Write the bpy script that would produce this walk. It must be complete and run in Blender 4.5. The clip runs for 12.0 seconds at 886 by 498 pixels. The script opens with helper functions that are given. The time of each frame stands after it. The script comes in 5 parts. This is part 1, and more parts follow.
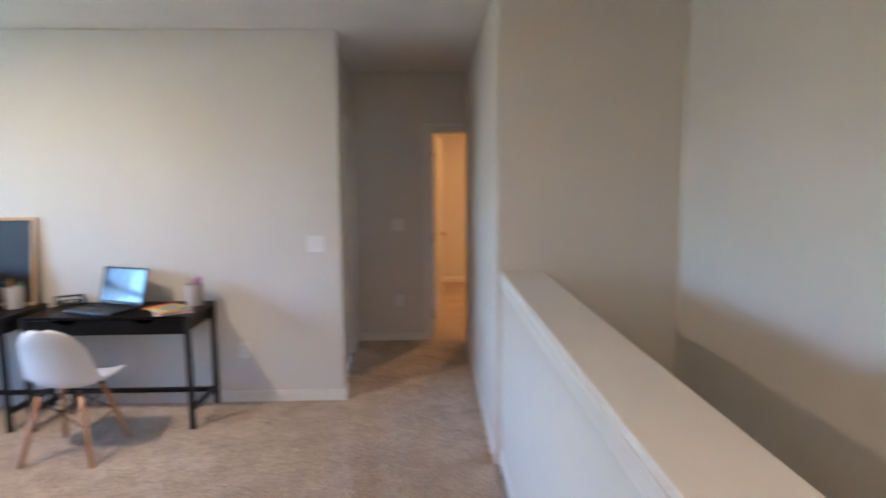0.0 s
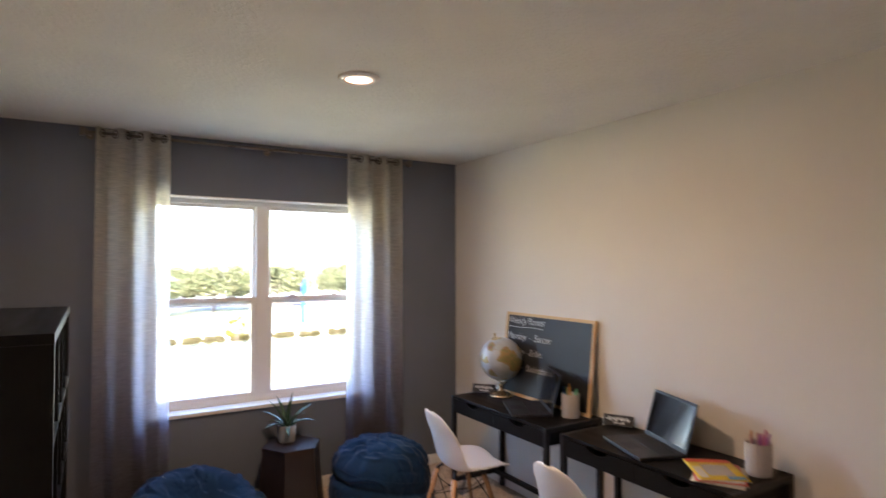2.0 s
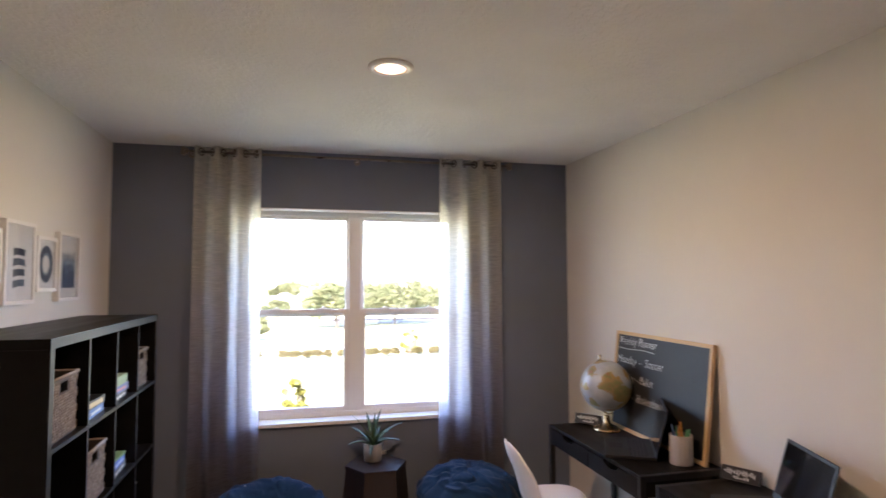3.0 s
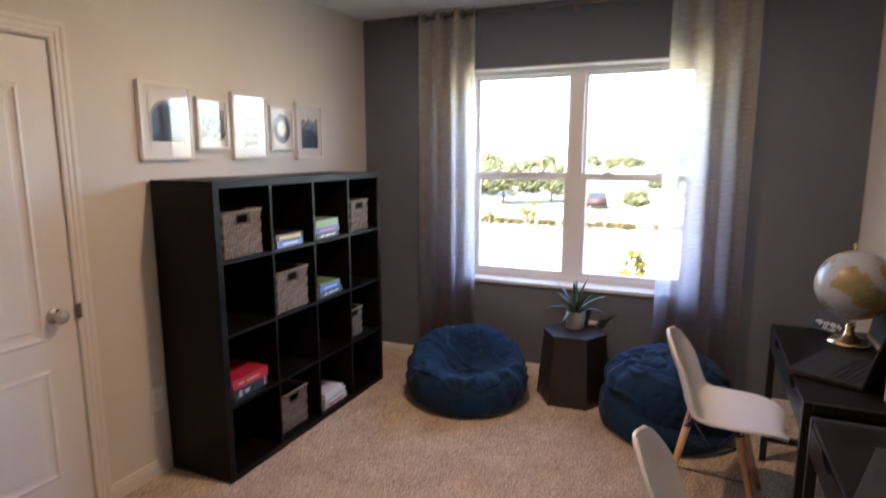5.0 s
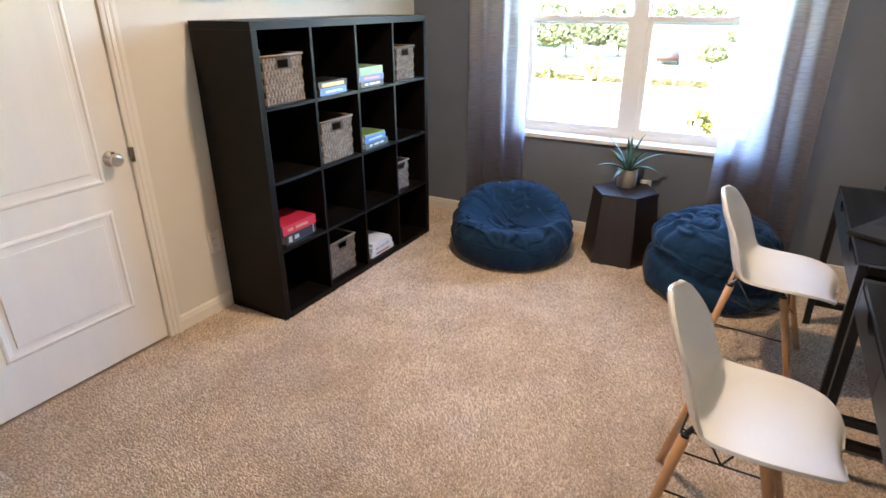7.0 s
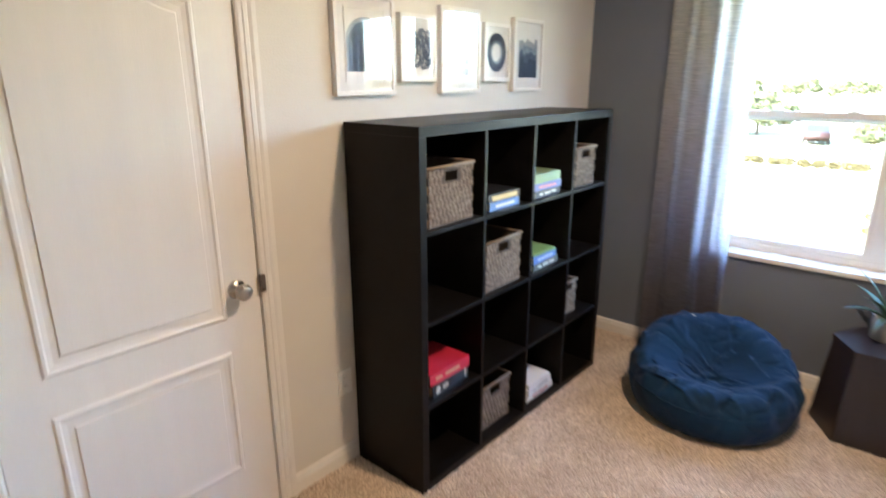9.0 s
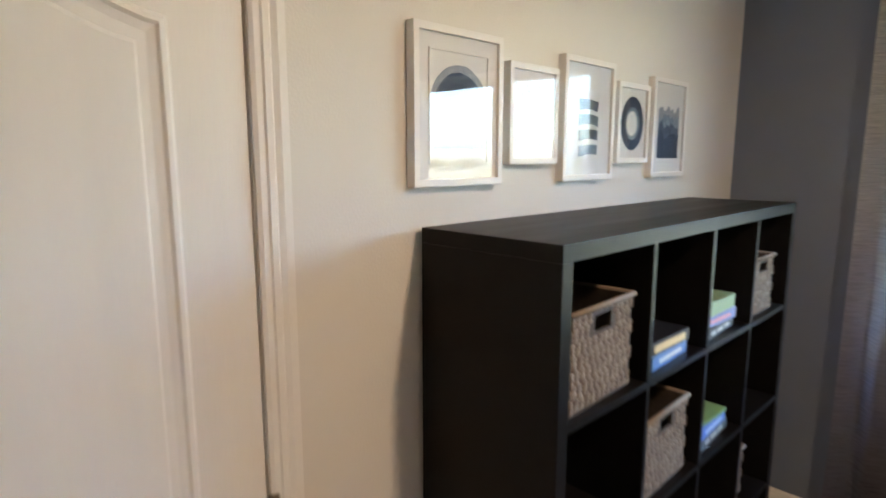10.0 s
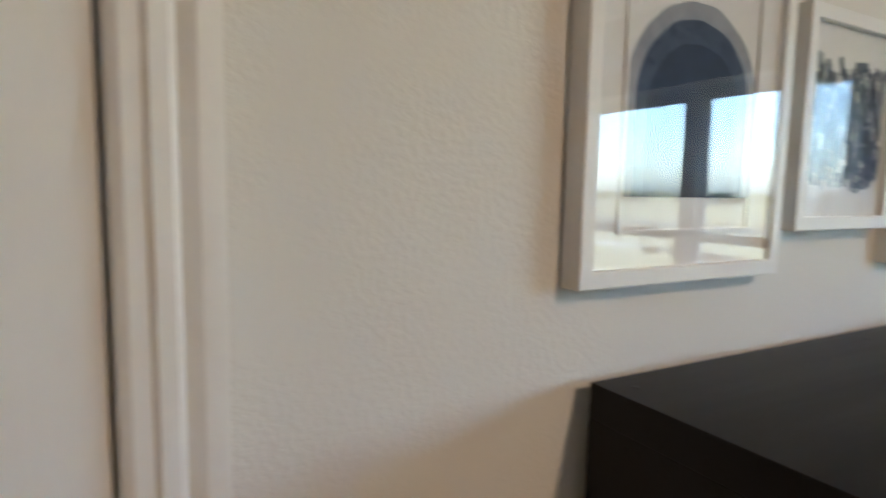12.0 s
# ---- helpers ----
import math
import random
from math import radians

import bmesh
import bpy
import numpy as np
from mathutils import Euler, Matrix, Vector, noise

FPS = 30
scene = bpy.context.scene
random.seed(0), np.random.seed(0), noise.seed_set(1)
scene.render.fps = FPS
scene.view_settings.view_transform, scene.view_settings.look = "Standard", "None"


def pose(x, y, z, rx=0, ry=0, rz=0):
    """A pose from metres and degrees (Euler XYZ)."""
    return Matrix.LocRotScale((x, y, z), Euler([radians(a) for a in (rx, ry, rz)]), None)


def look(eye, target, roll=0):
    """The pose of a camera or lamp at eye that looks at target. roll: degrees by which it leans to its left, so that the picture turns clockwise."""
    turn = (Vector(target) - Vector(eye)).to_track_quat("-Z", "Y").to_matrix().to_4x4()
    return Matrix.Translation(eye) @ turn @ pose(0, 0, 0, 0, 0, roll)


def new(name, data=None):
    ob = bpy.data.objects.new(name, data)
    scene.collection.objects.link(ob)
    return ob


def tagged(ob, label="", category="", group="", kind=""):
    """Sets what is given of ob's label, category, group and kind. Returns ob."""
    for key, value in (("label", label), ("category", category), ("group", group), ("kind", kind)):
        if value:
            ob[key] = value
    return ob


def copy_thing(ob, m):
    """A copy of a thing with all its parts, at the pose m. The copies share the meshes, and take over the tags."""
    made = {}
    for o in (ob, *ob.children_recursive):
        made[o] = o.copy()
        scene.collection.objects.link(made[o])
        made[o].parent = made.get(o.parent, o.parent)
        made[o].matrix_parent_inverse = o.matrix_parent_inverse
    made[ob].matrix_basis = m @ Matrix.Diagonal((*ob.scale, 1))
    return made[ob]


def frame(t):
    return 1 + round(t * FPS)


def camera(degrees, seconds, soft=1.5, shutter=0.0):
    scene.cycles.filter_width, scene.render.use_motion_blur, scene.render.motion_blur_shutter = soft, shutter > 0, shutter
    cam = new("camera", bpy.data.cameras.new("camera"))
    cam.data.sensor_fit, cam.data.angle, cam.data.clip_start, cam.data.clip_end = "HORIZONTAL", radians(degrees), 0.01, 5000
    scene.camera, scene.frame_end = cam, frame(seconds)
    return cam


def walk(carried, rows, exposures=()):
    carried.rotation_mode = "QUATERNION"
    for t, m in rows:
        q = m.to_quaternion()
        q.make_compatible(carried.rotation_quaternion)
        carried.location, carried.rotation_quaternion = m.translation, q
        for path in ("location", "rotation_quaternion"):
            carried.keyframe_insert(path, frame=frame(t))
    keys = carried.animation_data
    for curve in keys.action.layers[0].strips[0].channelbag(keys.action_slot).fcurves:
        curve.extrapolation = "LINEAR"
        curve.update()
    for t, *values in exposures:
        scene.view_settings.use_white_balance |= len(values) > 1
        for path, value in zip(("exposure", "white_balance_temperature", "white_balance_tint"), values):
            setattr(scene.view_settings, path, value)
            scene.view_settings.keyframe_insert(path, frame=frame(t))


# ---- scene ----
cam = camera(75.0, 12.0, shutter=0.5)
EXPOSURES = [
    (0.0, 5.08, 4950, 11), (0.5, 5.35, 5150, 12), (1.0, 5.12, 5600, 14), (1.5, 4.65, 5850, 17), (2.0, 4.4, 6050, 20), (2.5, 4.35, 6050, 22), (3.0, 4.38, 6050, 24), (5.0, 4.35, 6050, 22),
    (5.5, 4.48, 6050, 20), (6.0, 5.0, 5900, 15), (6.5, 5.35, 5650, 9), (8.5, 5.2, 5600, 8), (9.5, 5.05, 5650, 10), (10.5, 4.55, 5600, 10), (11.5, 4.5, 5500, 10), (12.0, 4.2, 5400, 9),
]
PATH = [
    (0, (4.351, -0.777, 1.575), (4.402, 1.208, 1.335), -0.4),
    (0.3, (4.412, -0.52, 1.589), (4.058, 1.436, 1.366), 0.1),
    (0.5, (4.432, -0.419, 1.602), (3.867, 1.488, 1.39), 0.2),
    (0.6, (4.427, -0.372, 1.611), (3.72, 1.488, 1.409), 0.1),
    (0.9, (4.349, -0.202, 1.656), (3.346, 1.52, 1.484), 0.4),
    (1, (4.346, -0.204, 1.666), (3.269, 1.473, 1.507), 0.0),
    (1.2, (4.321, -0.062, 1.706), (3.072, 1.496, 1.59), 0.1),
    (1.5, (4.307, 0.143, 1.687), (2.861, 1.524, 1.641), -0.1),
    (1.8, (4.299, 0.36, 1.698), (2.688, 1.545, 1.713), -0.2),
    (2, (4.284, 0.509, 1.694), (2.576, 1.548, 1.748), -0.1),
    (2.5, (4.203, 0.87, 1.669), (2.355, 1.629, 1.771), -0.0),
    (3, (4.175, 1.209, 1.661), (2.236, 1.688, 1.771), -0.1),
    (3.2, (4.166, 1.334, 1.659), (2.195, 1.657, 1.771), -0.0),
    (4.8, (3.955, 2.362, 1.591), (2.104, 1.642, 1.359), -0.2),
    (5, (3.934, 2.394, 1.589), (2.13, 1.596, 1.264), -0.1),
    (5.5, (3.892, 2.436, 1.561), (2.185, 1.54, 1.029), -0.1),
    (6, (3.879, 2.46, 1.546), (2.232, 1.562, 0.852), -0.1),
    (6.5, (3.892, 2.463, 1.539), (2.278, 1.582, 0.753), 0.0),
    (8.5, (3.653, 1.992, 1.601), (2.123, 0.877, 0.957), -0.1),
    (9, (3.42, 1.754, 1.628), (1.97, 0.499, 1.059), -0.1),
    (9.5, (3.148, 1.361, 1.628), (1.737, 0.006, 1.213), 0.0),
    (10, (2.884, 1.007, 1.631), (1.503, -0.406, 1.317), 0.0),
    (10.5, (2.627, 0.73, 1.644), (1.266, -0.711, 1.378), 0.3),
    (11, (2.443, 0.497, 1.636), (1.132, -0.997, 1.416), 0.3),
    (11.5, (2.357, 0.39, 1.638), (1.081, -1.131, 1.393), 1.2),
    (12, (2.379, 0.426, 1.657), (1.419, -1.315, 1.442), 1.1),
]
walk(cam, [(t, look(eye, target, roll)) for t, eye, target, roll in PATH], exposures=EXPOSURES)

# ---- world, sun, lamps ----
SUN_EL, SUN_ROT = 42.0, 118.0
world = bpy.data.worlds.new("sky")
scene.world = world
world.use_nodes = True
wn = world.node_tree
sky = wn.nodes.new("ShaderNodeTexSky")
sky.sky_type = "NISHITA"
sky.sun_disc = False
sky.sun_elevation, sky.sun_rotation = radians(SUN_EL), radians(SUN_ROT)
sky.air_density, sky.dust_density = 1.0, 1.5
wn.nodes["Background"].inputs["Strength"].default_value = 0.15
wn.links.new(sky.outputs["Color"], wn.nodes["Background"].inputs["Color"])

sun = new("sun", bpy.data.lights.new("sun", "SUN"))
sun.data.energy, sun.data.angle, sun.data.color = 3.0, radians(0.6), (1.0, 0.95, 0.86)
sun_from = Vector((math.sin(radians(SUN_ROT)) * math.cos(radians(SUN_EL)), math.cos(radians(SUN_ROT)) * math.cos(radians(SUN_EL)), math.sin(radians(SUN_EL))))
sun.matrix_world = look(sun_from * 50, (0, 0, 0))


def lamp_disc(x, y, z, power, size=0.13, color=(1.0, 0.66, 0.38)):
    ob = new("lamp_light", bpy.data.lights.new("lamp_light", "AREA"))
    ob.data.shape, ob.data.size, ob.data.energy, ob.data.color = "DISK", size, power, color
    ob.matrix_world = pose(x, y, z)
    return ob


LOFT_LAMP, STAIR_LAMP, FAR_LAMP = (1.771, 1.574), (4.3, -1.7), (5.2, 6.3)
CEIL = 2.575
lamp_disc(*LOFT_LAMP, CEIL - 0.022, 1.3)
lamp_disc(*STAIR_LAMP, CEIL - 0.022, 1.2)
lamp_disc(*FAR_LAMP, CEIL - 0.022, 1.15, color=(1.0, 0.42, 0.11))


# ---- materials ----
def tree_of(name):
    m = bpy.data.materials.new(name)
    m.use_nodes = True
    nt = m.node_tree
    return m, nt, nt.nodes["Principled BSDF"]


def coords(nt):
    return nt.nodes.new("ShaderNodeTexCoord").outputs["Object"]


def noise_node(nt, vec, scale, detail=4.0, rough=0.55):
    n = nt.nodes.new("ShaderNodeTexNoise")
    n.inputs["Scale"].default_value, n.inputs["Detail"].default_value, n.inputs["Roughness"].default_value = scale, detail, rough
    nt.links.new(vec, n.inputs["Vector"])
    return n.outputs["Fac"]


def ramp(nt, fac, stops):
    r = nt.nodes.new("ShaderNodeValToRGB")
    while len(r.color_ramp.elements) < len(stops):
        r.color_ramp.elements.new(0.5)
    for e, (p, c) in zip(r.color_ramp.elements, stops):
        e.position, e.color = p, (*c, 1)
    nt.links.new(fac, r.inputs["Fac"])
    return r.outputs["Color"]


def mixc(nt, fac, a, b, blend="MIX"):
    m = nt.nodes.new("ShaderNodeMix")
    m.data_type, m.blend_type = "RGBA", blend
    for sock, v in ((m.inputs[0], fac), (m.inputs[6], a), (m.inputs[7], b)):
        if isinstance(v, (int, float)):
            sock.default_value = v
        elif isinstance(v, tuple):
            sock.default_value = (*v, 1)
        else:
            nt.links.new(v, sock)
    return m.outputs[2]


def math_node(nt, op, a, b=0.0):
    m = nt.nodes.new("ShaderNodeMath")
    m.operation = op
    for sock, v in ((m.inputs[0], a), (m.inputs[1], b)):
        if isinstance(v, (int, float)):
            sock.default_value = v
        else:
            nt.links.new(v, sock)
    return m.outputs[0]


def bump(nt, bsdf, height, strength, dist):
    b = nt.nodes.new("ShaderNodeBump")
    b.inputs["Strength"].default_value, b.inputs["Distance"].default_value = strength, dist
    nt.links.new(height, b.inputs["Height"])
    nt.links.new(b.outputs["Normal"], bsdf.inputs["Normal"])


def scaled(nt, vec, s):
    m = nt.nodes.new("ShaderNodeMapping")
    m.inputs["Scale"].default_value = s
    nt.links.new(vec, m.inputs["Vector"])
    return m.outputs["Vector"]


def surf(name, c1, c2, scale=3.0, rough=0.5, grain=120.0, relief=0.15, depth=0.002, metal=0.0, stretch=(1, 1, 1), coat=0.0, spec=0.5):
    """Two-colour mottled surface with fine relief."""
    m, nt, b = tree_of(name)
    v = scaled(nt, coords(nt), stretch)
    big = noise_node(nt, v, scale)
    fine = noise_node(nt, v, grain, 3.0)
    f = math_node(nt, "ADD", math_node(nt, "MULTIPLY", big, 0.65), math_node(nt, "MULTIPLY", fine, 0.35))
    nt.links.new(ramp(nt, f, [(0.3, c1), (0.7, c2)]), b.inputs["Base Color"])
    r = math_node(nt, "ADD", math_node(nt, "MULTIPLY", big, 0.2), rough - 0.1)
    nt.links.new(r, b.inputs["Roughness"])
    b.inputs["Metallic"].default_value = metal
    b.inputs["Coat Weight"].default_value = coat
    b.inputs["Specular IOR Level"].default_value = spec
    if relief:
        bump(nt, b, fine, relief, depth)
    return m


def orange_peel(name, c1, c2, scale=150.0, strength=0.14, depth=0.0016, rough=0.72):
    """Painted, sprayed drywall texture."""
    m, nt, b = tree_of(name)
    v = coords(nt)
    nt.links.new(ramp(nt, noise_node(nt, v, 1.3), [(0.3, c1), (0.7, c2)]), b.inputs["Base Color"])
    b.inputs["Roughness"].default_value = rough
    b.inputs["Specular IOR Level"].default_value = 0.3
    h = ramp(nt, noise_node(nt, v, scale, 2.0, 0.5), [(0.42, (0, 0, 0)), (0.6, (1, 1, 1))])
    bump(nt, b, h, strength, depth)
    return m


def knockdown(name):
    """Knockdown ceiling: flat-topped splats."""
    m, nt, b = tree_of(name)
    v = coords(nt)
    nt.links.new(ramp(nt, noise_node(nt, v, 2.0), [(0.3, (0.74, 0.73, 0.70)), (0.7, (0.80, 0.79, 0.76))]), b.inputs["Base Color"])
    b.inputs["Roughness"].default_value = 0.85
    h = ramp(nt, noise_node(nt, v, 38.0, 3.0, 0.6), [(0.48, (0, 0, 0)), (0.55, (1, 1, 1))])
    bump(nt, b, h, 0.5, 0.004)
    return m


def carpet(name):
    m, nt, b = tree_of(name)
    v = coords(nt)
    fine = noise_node(nt, v, 170.0, 2.0, 0.6)
    mid = noise_node(nt, v, 60.0, 3.0, 0.6)
    big = noise_node(nt, v, 2.6, 3.0, 0.6)
    c = ramp(nt, fine, [(0.28, (0.30, 0.225, 0.165)), (0.5, (0.46, 0.365, 0.285)), (0.72, (0.60, 0.51, 0.42))])
    c = mixc(nt, 0.35, c, ramp(nt, mid, [(0.3, (0.25, 0.185, 0.135)), (0.7, (0.52, 0.42, 0.33))]))
    c = mixc(nt, 0.28, c, ramp(nt, big, [(0.35, (0.30, 0.225, 0.165)), (0.65, (0.56, 0.46, 0.37))]))
    nt.links.new(c, b.inputs["Base Color"])
    b.inputs["Roughness"].default_value = 0.6
    b.inputs["Specular IOR Level"].default_value = 0.4
    h = math_node(nt, "ADD", fine, math_node(nt, "MULTIPLY", mid, 0.8))
    bump(nt, b, h, 0.8, 0.008)
    return m


def wood_black(name):
    """Black-brown foil with faint grain."""
    return surf(name, (0.0035, 0.003, 0.003), (0.007, 0.006, 0.0055), 2.0, 0.40, 60.0, 0.12, 0.0006, stretch=(0.6, 8, 8), spec=0.15)


def pane_glass(name, tint=(1, 1, 1)):
    m = bpy.data.materials.new(name)
    m.use_nodes = True
    nt = m.node_tree
    nt.nodes.remove(nt.nodes["Principled BSDF"])
    t, g, mix, f = (nt.nodes.new(k) for k in ("ShaderNodeBsdfTransparent", "ShaderNodeBsdfGlossy", "ShaderNodeMixShader", "ShaderNodeLayerWeight"))
    t.inputs["Color"].default_value = (*tint, 1)
    g.inputs["Roughness"].default_value = 0.005
    fac = math_node(nt, "ADD", math_node(nt, "MULTIPLY", math_node(nt, "POWER", f.outputs["Facing"], 5.0), 0.94), 0.045)
    nt.links.new(fac, mix.inputs[0])
    nt.links.new(t.outputs[0], mix.inputs[1])
    nt.links.new(g.outputs[0], mix.inputs[2])
    nt.links.new(mix.outputs[0], nt.nodes["Material Output"].inputs["Surface"])
    return m


def sheer(name):
    """Slubby sheer cloth, dyed from cream at the top to grey at the hem."""
    m, nt, b = tree_of(name)
    v = coords(nt)
    sep = nt.nodes.new("ShaderNodeSeparateXYZ")
    nt.links.new(v, sep.inputs[0])
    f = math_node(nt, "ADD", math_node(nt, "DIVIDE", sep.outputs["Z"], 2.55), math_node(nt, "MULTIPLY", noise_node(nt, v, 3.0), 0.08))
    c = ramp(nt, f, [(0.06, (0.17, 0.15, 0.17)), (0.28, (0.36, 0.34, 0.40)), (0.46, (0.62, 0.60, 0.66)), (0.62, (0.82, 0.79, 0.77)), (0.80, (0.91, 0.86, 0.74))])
    slub = noise_node(nt, scaled(nt, v, (1, 14, 160)), 1.0, 4.0, 0.7)
    weave = noise_node(nt, scaled(nt, v, (1, 300, 300)), 1.0, 2.0)
    c = mixc(nt, 0.06, c, ramp(nt, slub, [(0.35, (0.25, 0.23, 0.24)), (0.65, (0.9, 0.87, 0.82))]), "OVERLAY")
    nt.links.new(c, b.inputs["Base Color"])
    b.inputs["Roughness"].default_value = 0.9
    b.inputs["Specular IOR Level"].default_value = 0.1
    tl = nt.nodes.new("ShaderNodeBsdfTranslucent")
    nt.links.new(c, tl.inputs["Color"])
    tr = nt.nodes.new("ShaderNodeBsdfTransparent")
    m1, m2 = nt.nodes.new("ShaderNodeMixShader"), nt.nodes.new("ShaderNodeMixShader")
    m1.inputs[0].default_value = 0.80
    nt.links.new(b.outputs[0], m1.inputs[1])
    nt.links.new(tl.outputs[0], m1.inputs[2])
    hole = ramp(nt, math_node(nt, "ADD", math_node(nt, "MULTIPLY", slub, 0.7), math_node(nt, "MULTIPLY", weave, 0.3)), [(0.36, (0.18, 0.18, 0.18)), (0.64, (0.50, 0.50, 0.50))])
    nt.links.new(hole, m2.inputs[0])
    nt.links.new(m1.outputs[0], m2.inputs[1])
    nt.links.new(tr.outputs[0], m2.inputs[2])
    bump(nt, b, slub, 0.3, 0.002)
    nt.links.new(m2.outputs[0], nt.nodes["Material Output"].inputs["Surface"])
    return m


def glow(name, color, strength):
    m, nt, b = tree_of(name)
    b.inputs["Base Color"].default_value = (0.8, 0.8, 0.8, 1)
    b.inputs["Emission Color"].default_value = (*color, 1)
    b.inputs["Emission Strength"].default_value = strength
    return m


def fabric(name, c1, c2, grain=350.0, sheen=0.3):
    m = surf(name, c1, c2, 6.0, 0.85, grain, 0.35, 0.0012, spec=0.25)
    m.node_tree.nodes["Principled BSDF"].inputs["Sheen Weight"].default_value = sheen
    return m


def island_mix(name, colors, rough=0.6, spec=0.3):
    """Each loose piece of a mesh takes its own colour."""
    m, nt, b = tree_of(name)
    g = nt.nodes.new("ShaderNodeNewGeometry")
    r = ramp(nt, g.outputs["Random Per Island"], [((i + 0.01) / len(colors), c) for i, c in enumerate(colors)])
    n = noise_node(nt, coords(nt), 60.0)
    c = mixc(nt, 0.25, r, ramp(nt, n, [(0.3, tuple(v * 0.5 for v in colors[0])), (0.7, colors[-1])]))
    nt.links.new(c, b.inputs["Base Color"])
    b.inputs["Roughness"].default_value = rough
    b.inputs["Specular IOR Level"].default_value = spec
    return m


WALL = orange_peel("wall_paint", (0.67, 0.645, 0.595), (0.71, 0.685, 0.635))
ACCENT = orange_peel("accent_paint", (0.146, 0.168, 0.212), (0.166, 0.190, 0.238), strength=0.16)
CEILING = knockdown("ceiling_texture")
CARPET = carpet("carpet_pile")
TRIM = surf("trim_paint", (0.74, 0.72, 0.68), (0.80, 0.78, 0.74), 2.0, 0.38, 90.0, 0.05, 0.0008)
DOORPAINT = surf("door_paint", (0.76, 0.745, 0.71), (0.81, 0.795, 0.76), 1.5, 0.42, 45.0, 0.35, 0.0010, stretch=(9, 9, 0.5))
CAPPAINT = surf("cap_paint", (0.70, 0.67, 0.62), (0.76, 0.73, 0.68), 3.0, 0.6, 200.0, 0.2, 0.001)
VINYL = surf("window_vinyl", (0.78, 0.78, 0.78), (0.83, 0.83, 0.82), 2.0, 0.35, 80.0, 0.03, 0.0005)
PANE = pane_glass("window_glass", (0.97, 0.99, 0.98))
CLEAR = pane_glass("picture_glass")
BLACKWOOD = wood_black("black_brown_foil")
BLACKMETAL = surf("black_metal", (0.010, 0.010, 0.011), (0.018, 0.018, 0.019), 5.0, 0.42, 150.0, 0.1, 0.0004, metal=0.3)
NICKEL = surf("satin_nickel", (0.50, 0.47, 0.43), (0.60, 0.57, 0.52), 8.0, 0.28, 250.0, 0.05, 0.0003, metal=1.0)
BRASS = surf("polished_brass", (0.70, 0.52, 0.30), (0.82, 0.64, 0.40), 8.0, 0.2, 150.0, 0.04, 0.0003, metal=1.0)
CHAIRWHITE = surf("white_polypropylene", (0.76, 0.755, 0.75), (0.80, 0.795, 0.79), 2.0, 0.36, 400.0, 0.06, 0.0003)
BEECH = surf("beech_wood", (0.42, 0.22, 0.10), (0.58, 0.34, 0.17), 3.0, 0.45, 70.0, 0.12, 0.0006, stretch=(6, 6, 0.6))
PINE = surf("pale_pine", (0.55, 0.36, 0.17), (0.68, 0.48, 0.26), 3.0, 0.5, 60.0, 0.12, 0.0006, stretch=(1, 6, 6))
DENIM = fabric("navy_cotton", (0.0025, 0.019, 0.054), (0.006, 0.034, 0.086), 420.0, 0.05)


def wrinkled(m, scale, depth):
    """Adds soft cloth creases to a fabric's relief."""
    nt = m.node_tree
    old = next(n for n in nt.nodes if n.bl_idname == "ShaderNodeBump")
    v = coords(nt)
    w = mixc(nt, 0.12, v, nt.nodes.new("ShaderNodeTexNoise").outputs["Color"])
    r = math_node(nt, "ABSOLUTE", math_node(nt, "SUBTRACT", noise_node(nt, scaled(nt, w, (1, 1, 0.3)), scale, 1.0, 0.5), 0.5))
    b = nt.nodes.new("ShaderNodeBump")
    b.inputs["Strength"].default_value, b.inputs["Distance"].default_value = 0.9, depth
    nt.links.new(ramp(nt, r, [(0.0, (0, 0, 0)), (0.10, (0.8, 0.8, 0.8)), (0.3, (1, 1, 1))]), b.inputs["Height"])
    nt.links.new(b.outputs["Normal"], old.inputs["Normal"])


wrinkled(DENIM, 6.0, 0.010)
ESPRESSO = surf("espresso_veneer", (0.012, 0.0075, 0.0065), (0.026, 0.016, 0.013), 2.0, 0.36, 50.0, 0.12, 0.0005, stretch=(8, 8, 0.7))
SHEER = sheer("sheer_curtain")
LENS = glow("lamp_lens", (1.0, 0.72, 0.45), 0.22)
# Weak amber emission that draws the lamp's halo on its trim.
LENSHALO = glow("lamp_halo", (1.0, 0.45, 0.20), 0.08)
RODMETAL = surf("dark_nickel", (0.20, 0.175, 0.15), (0.28, 0.25, 0.22), 8.0, 0.30, 250.0, 0.05, 0.0003, metal=1.0)
WHITEPLASTIC = surf("white_plastic", (0.80, 0.795, 0.775), (0.85, 0.845, 0.825), 3.0, 0.35, 100.0, 0.03, 0.0003)
DARKSLOT = surf("dark_slot", (0.02, 0.02, 0.02), (0.03, 0.03, 0.03), 3.0, 0.6, 100.0, 0.0)


# ---- building helpers ----
def mesh_from(bm, name, smooth=False):
    bmesh.ops.recalc_face_normals(bm, faces=bm.faces)
    me = bpy.data.meshes.new(name)
    for f in bm.faces:
        f.smooth = smooth
    bm.to_mesh(me)
    bm.free()
    return me


def part(name, bm, material, parent=None, label="", smooth=False, at=None):
    ob = new(name, mesh_from(bm, name, smooth))
    ob.data.materials.append(material)
    if parent is not None:
        ob.parent = parent
    if at is not None:
        ob.matrix_basis = at
    if label:
        tagged(ob, label)
    return ob


def thing(name, label, category, at=None, group="", kind=""):
    ob = new(name)
    ob.empty_display_size = 0.1
    if at is not None:
        ob.matrix_basis = at
    return tagged(ob, label, category, group, kind)


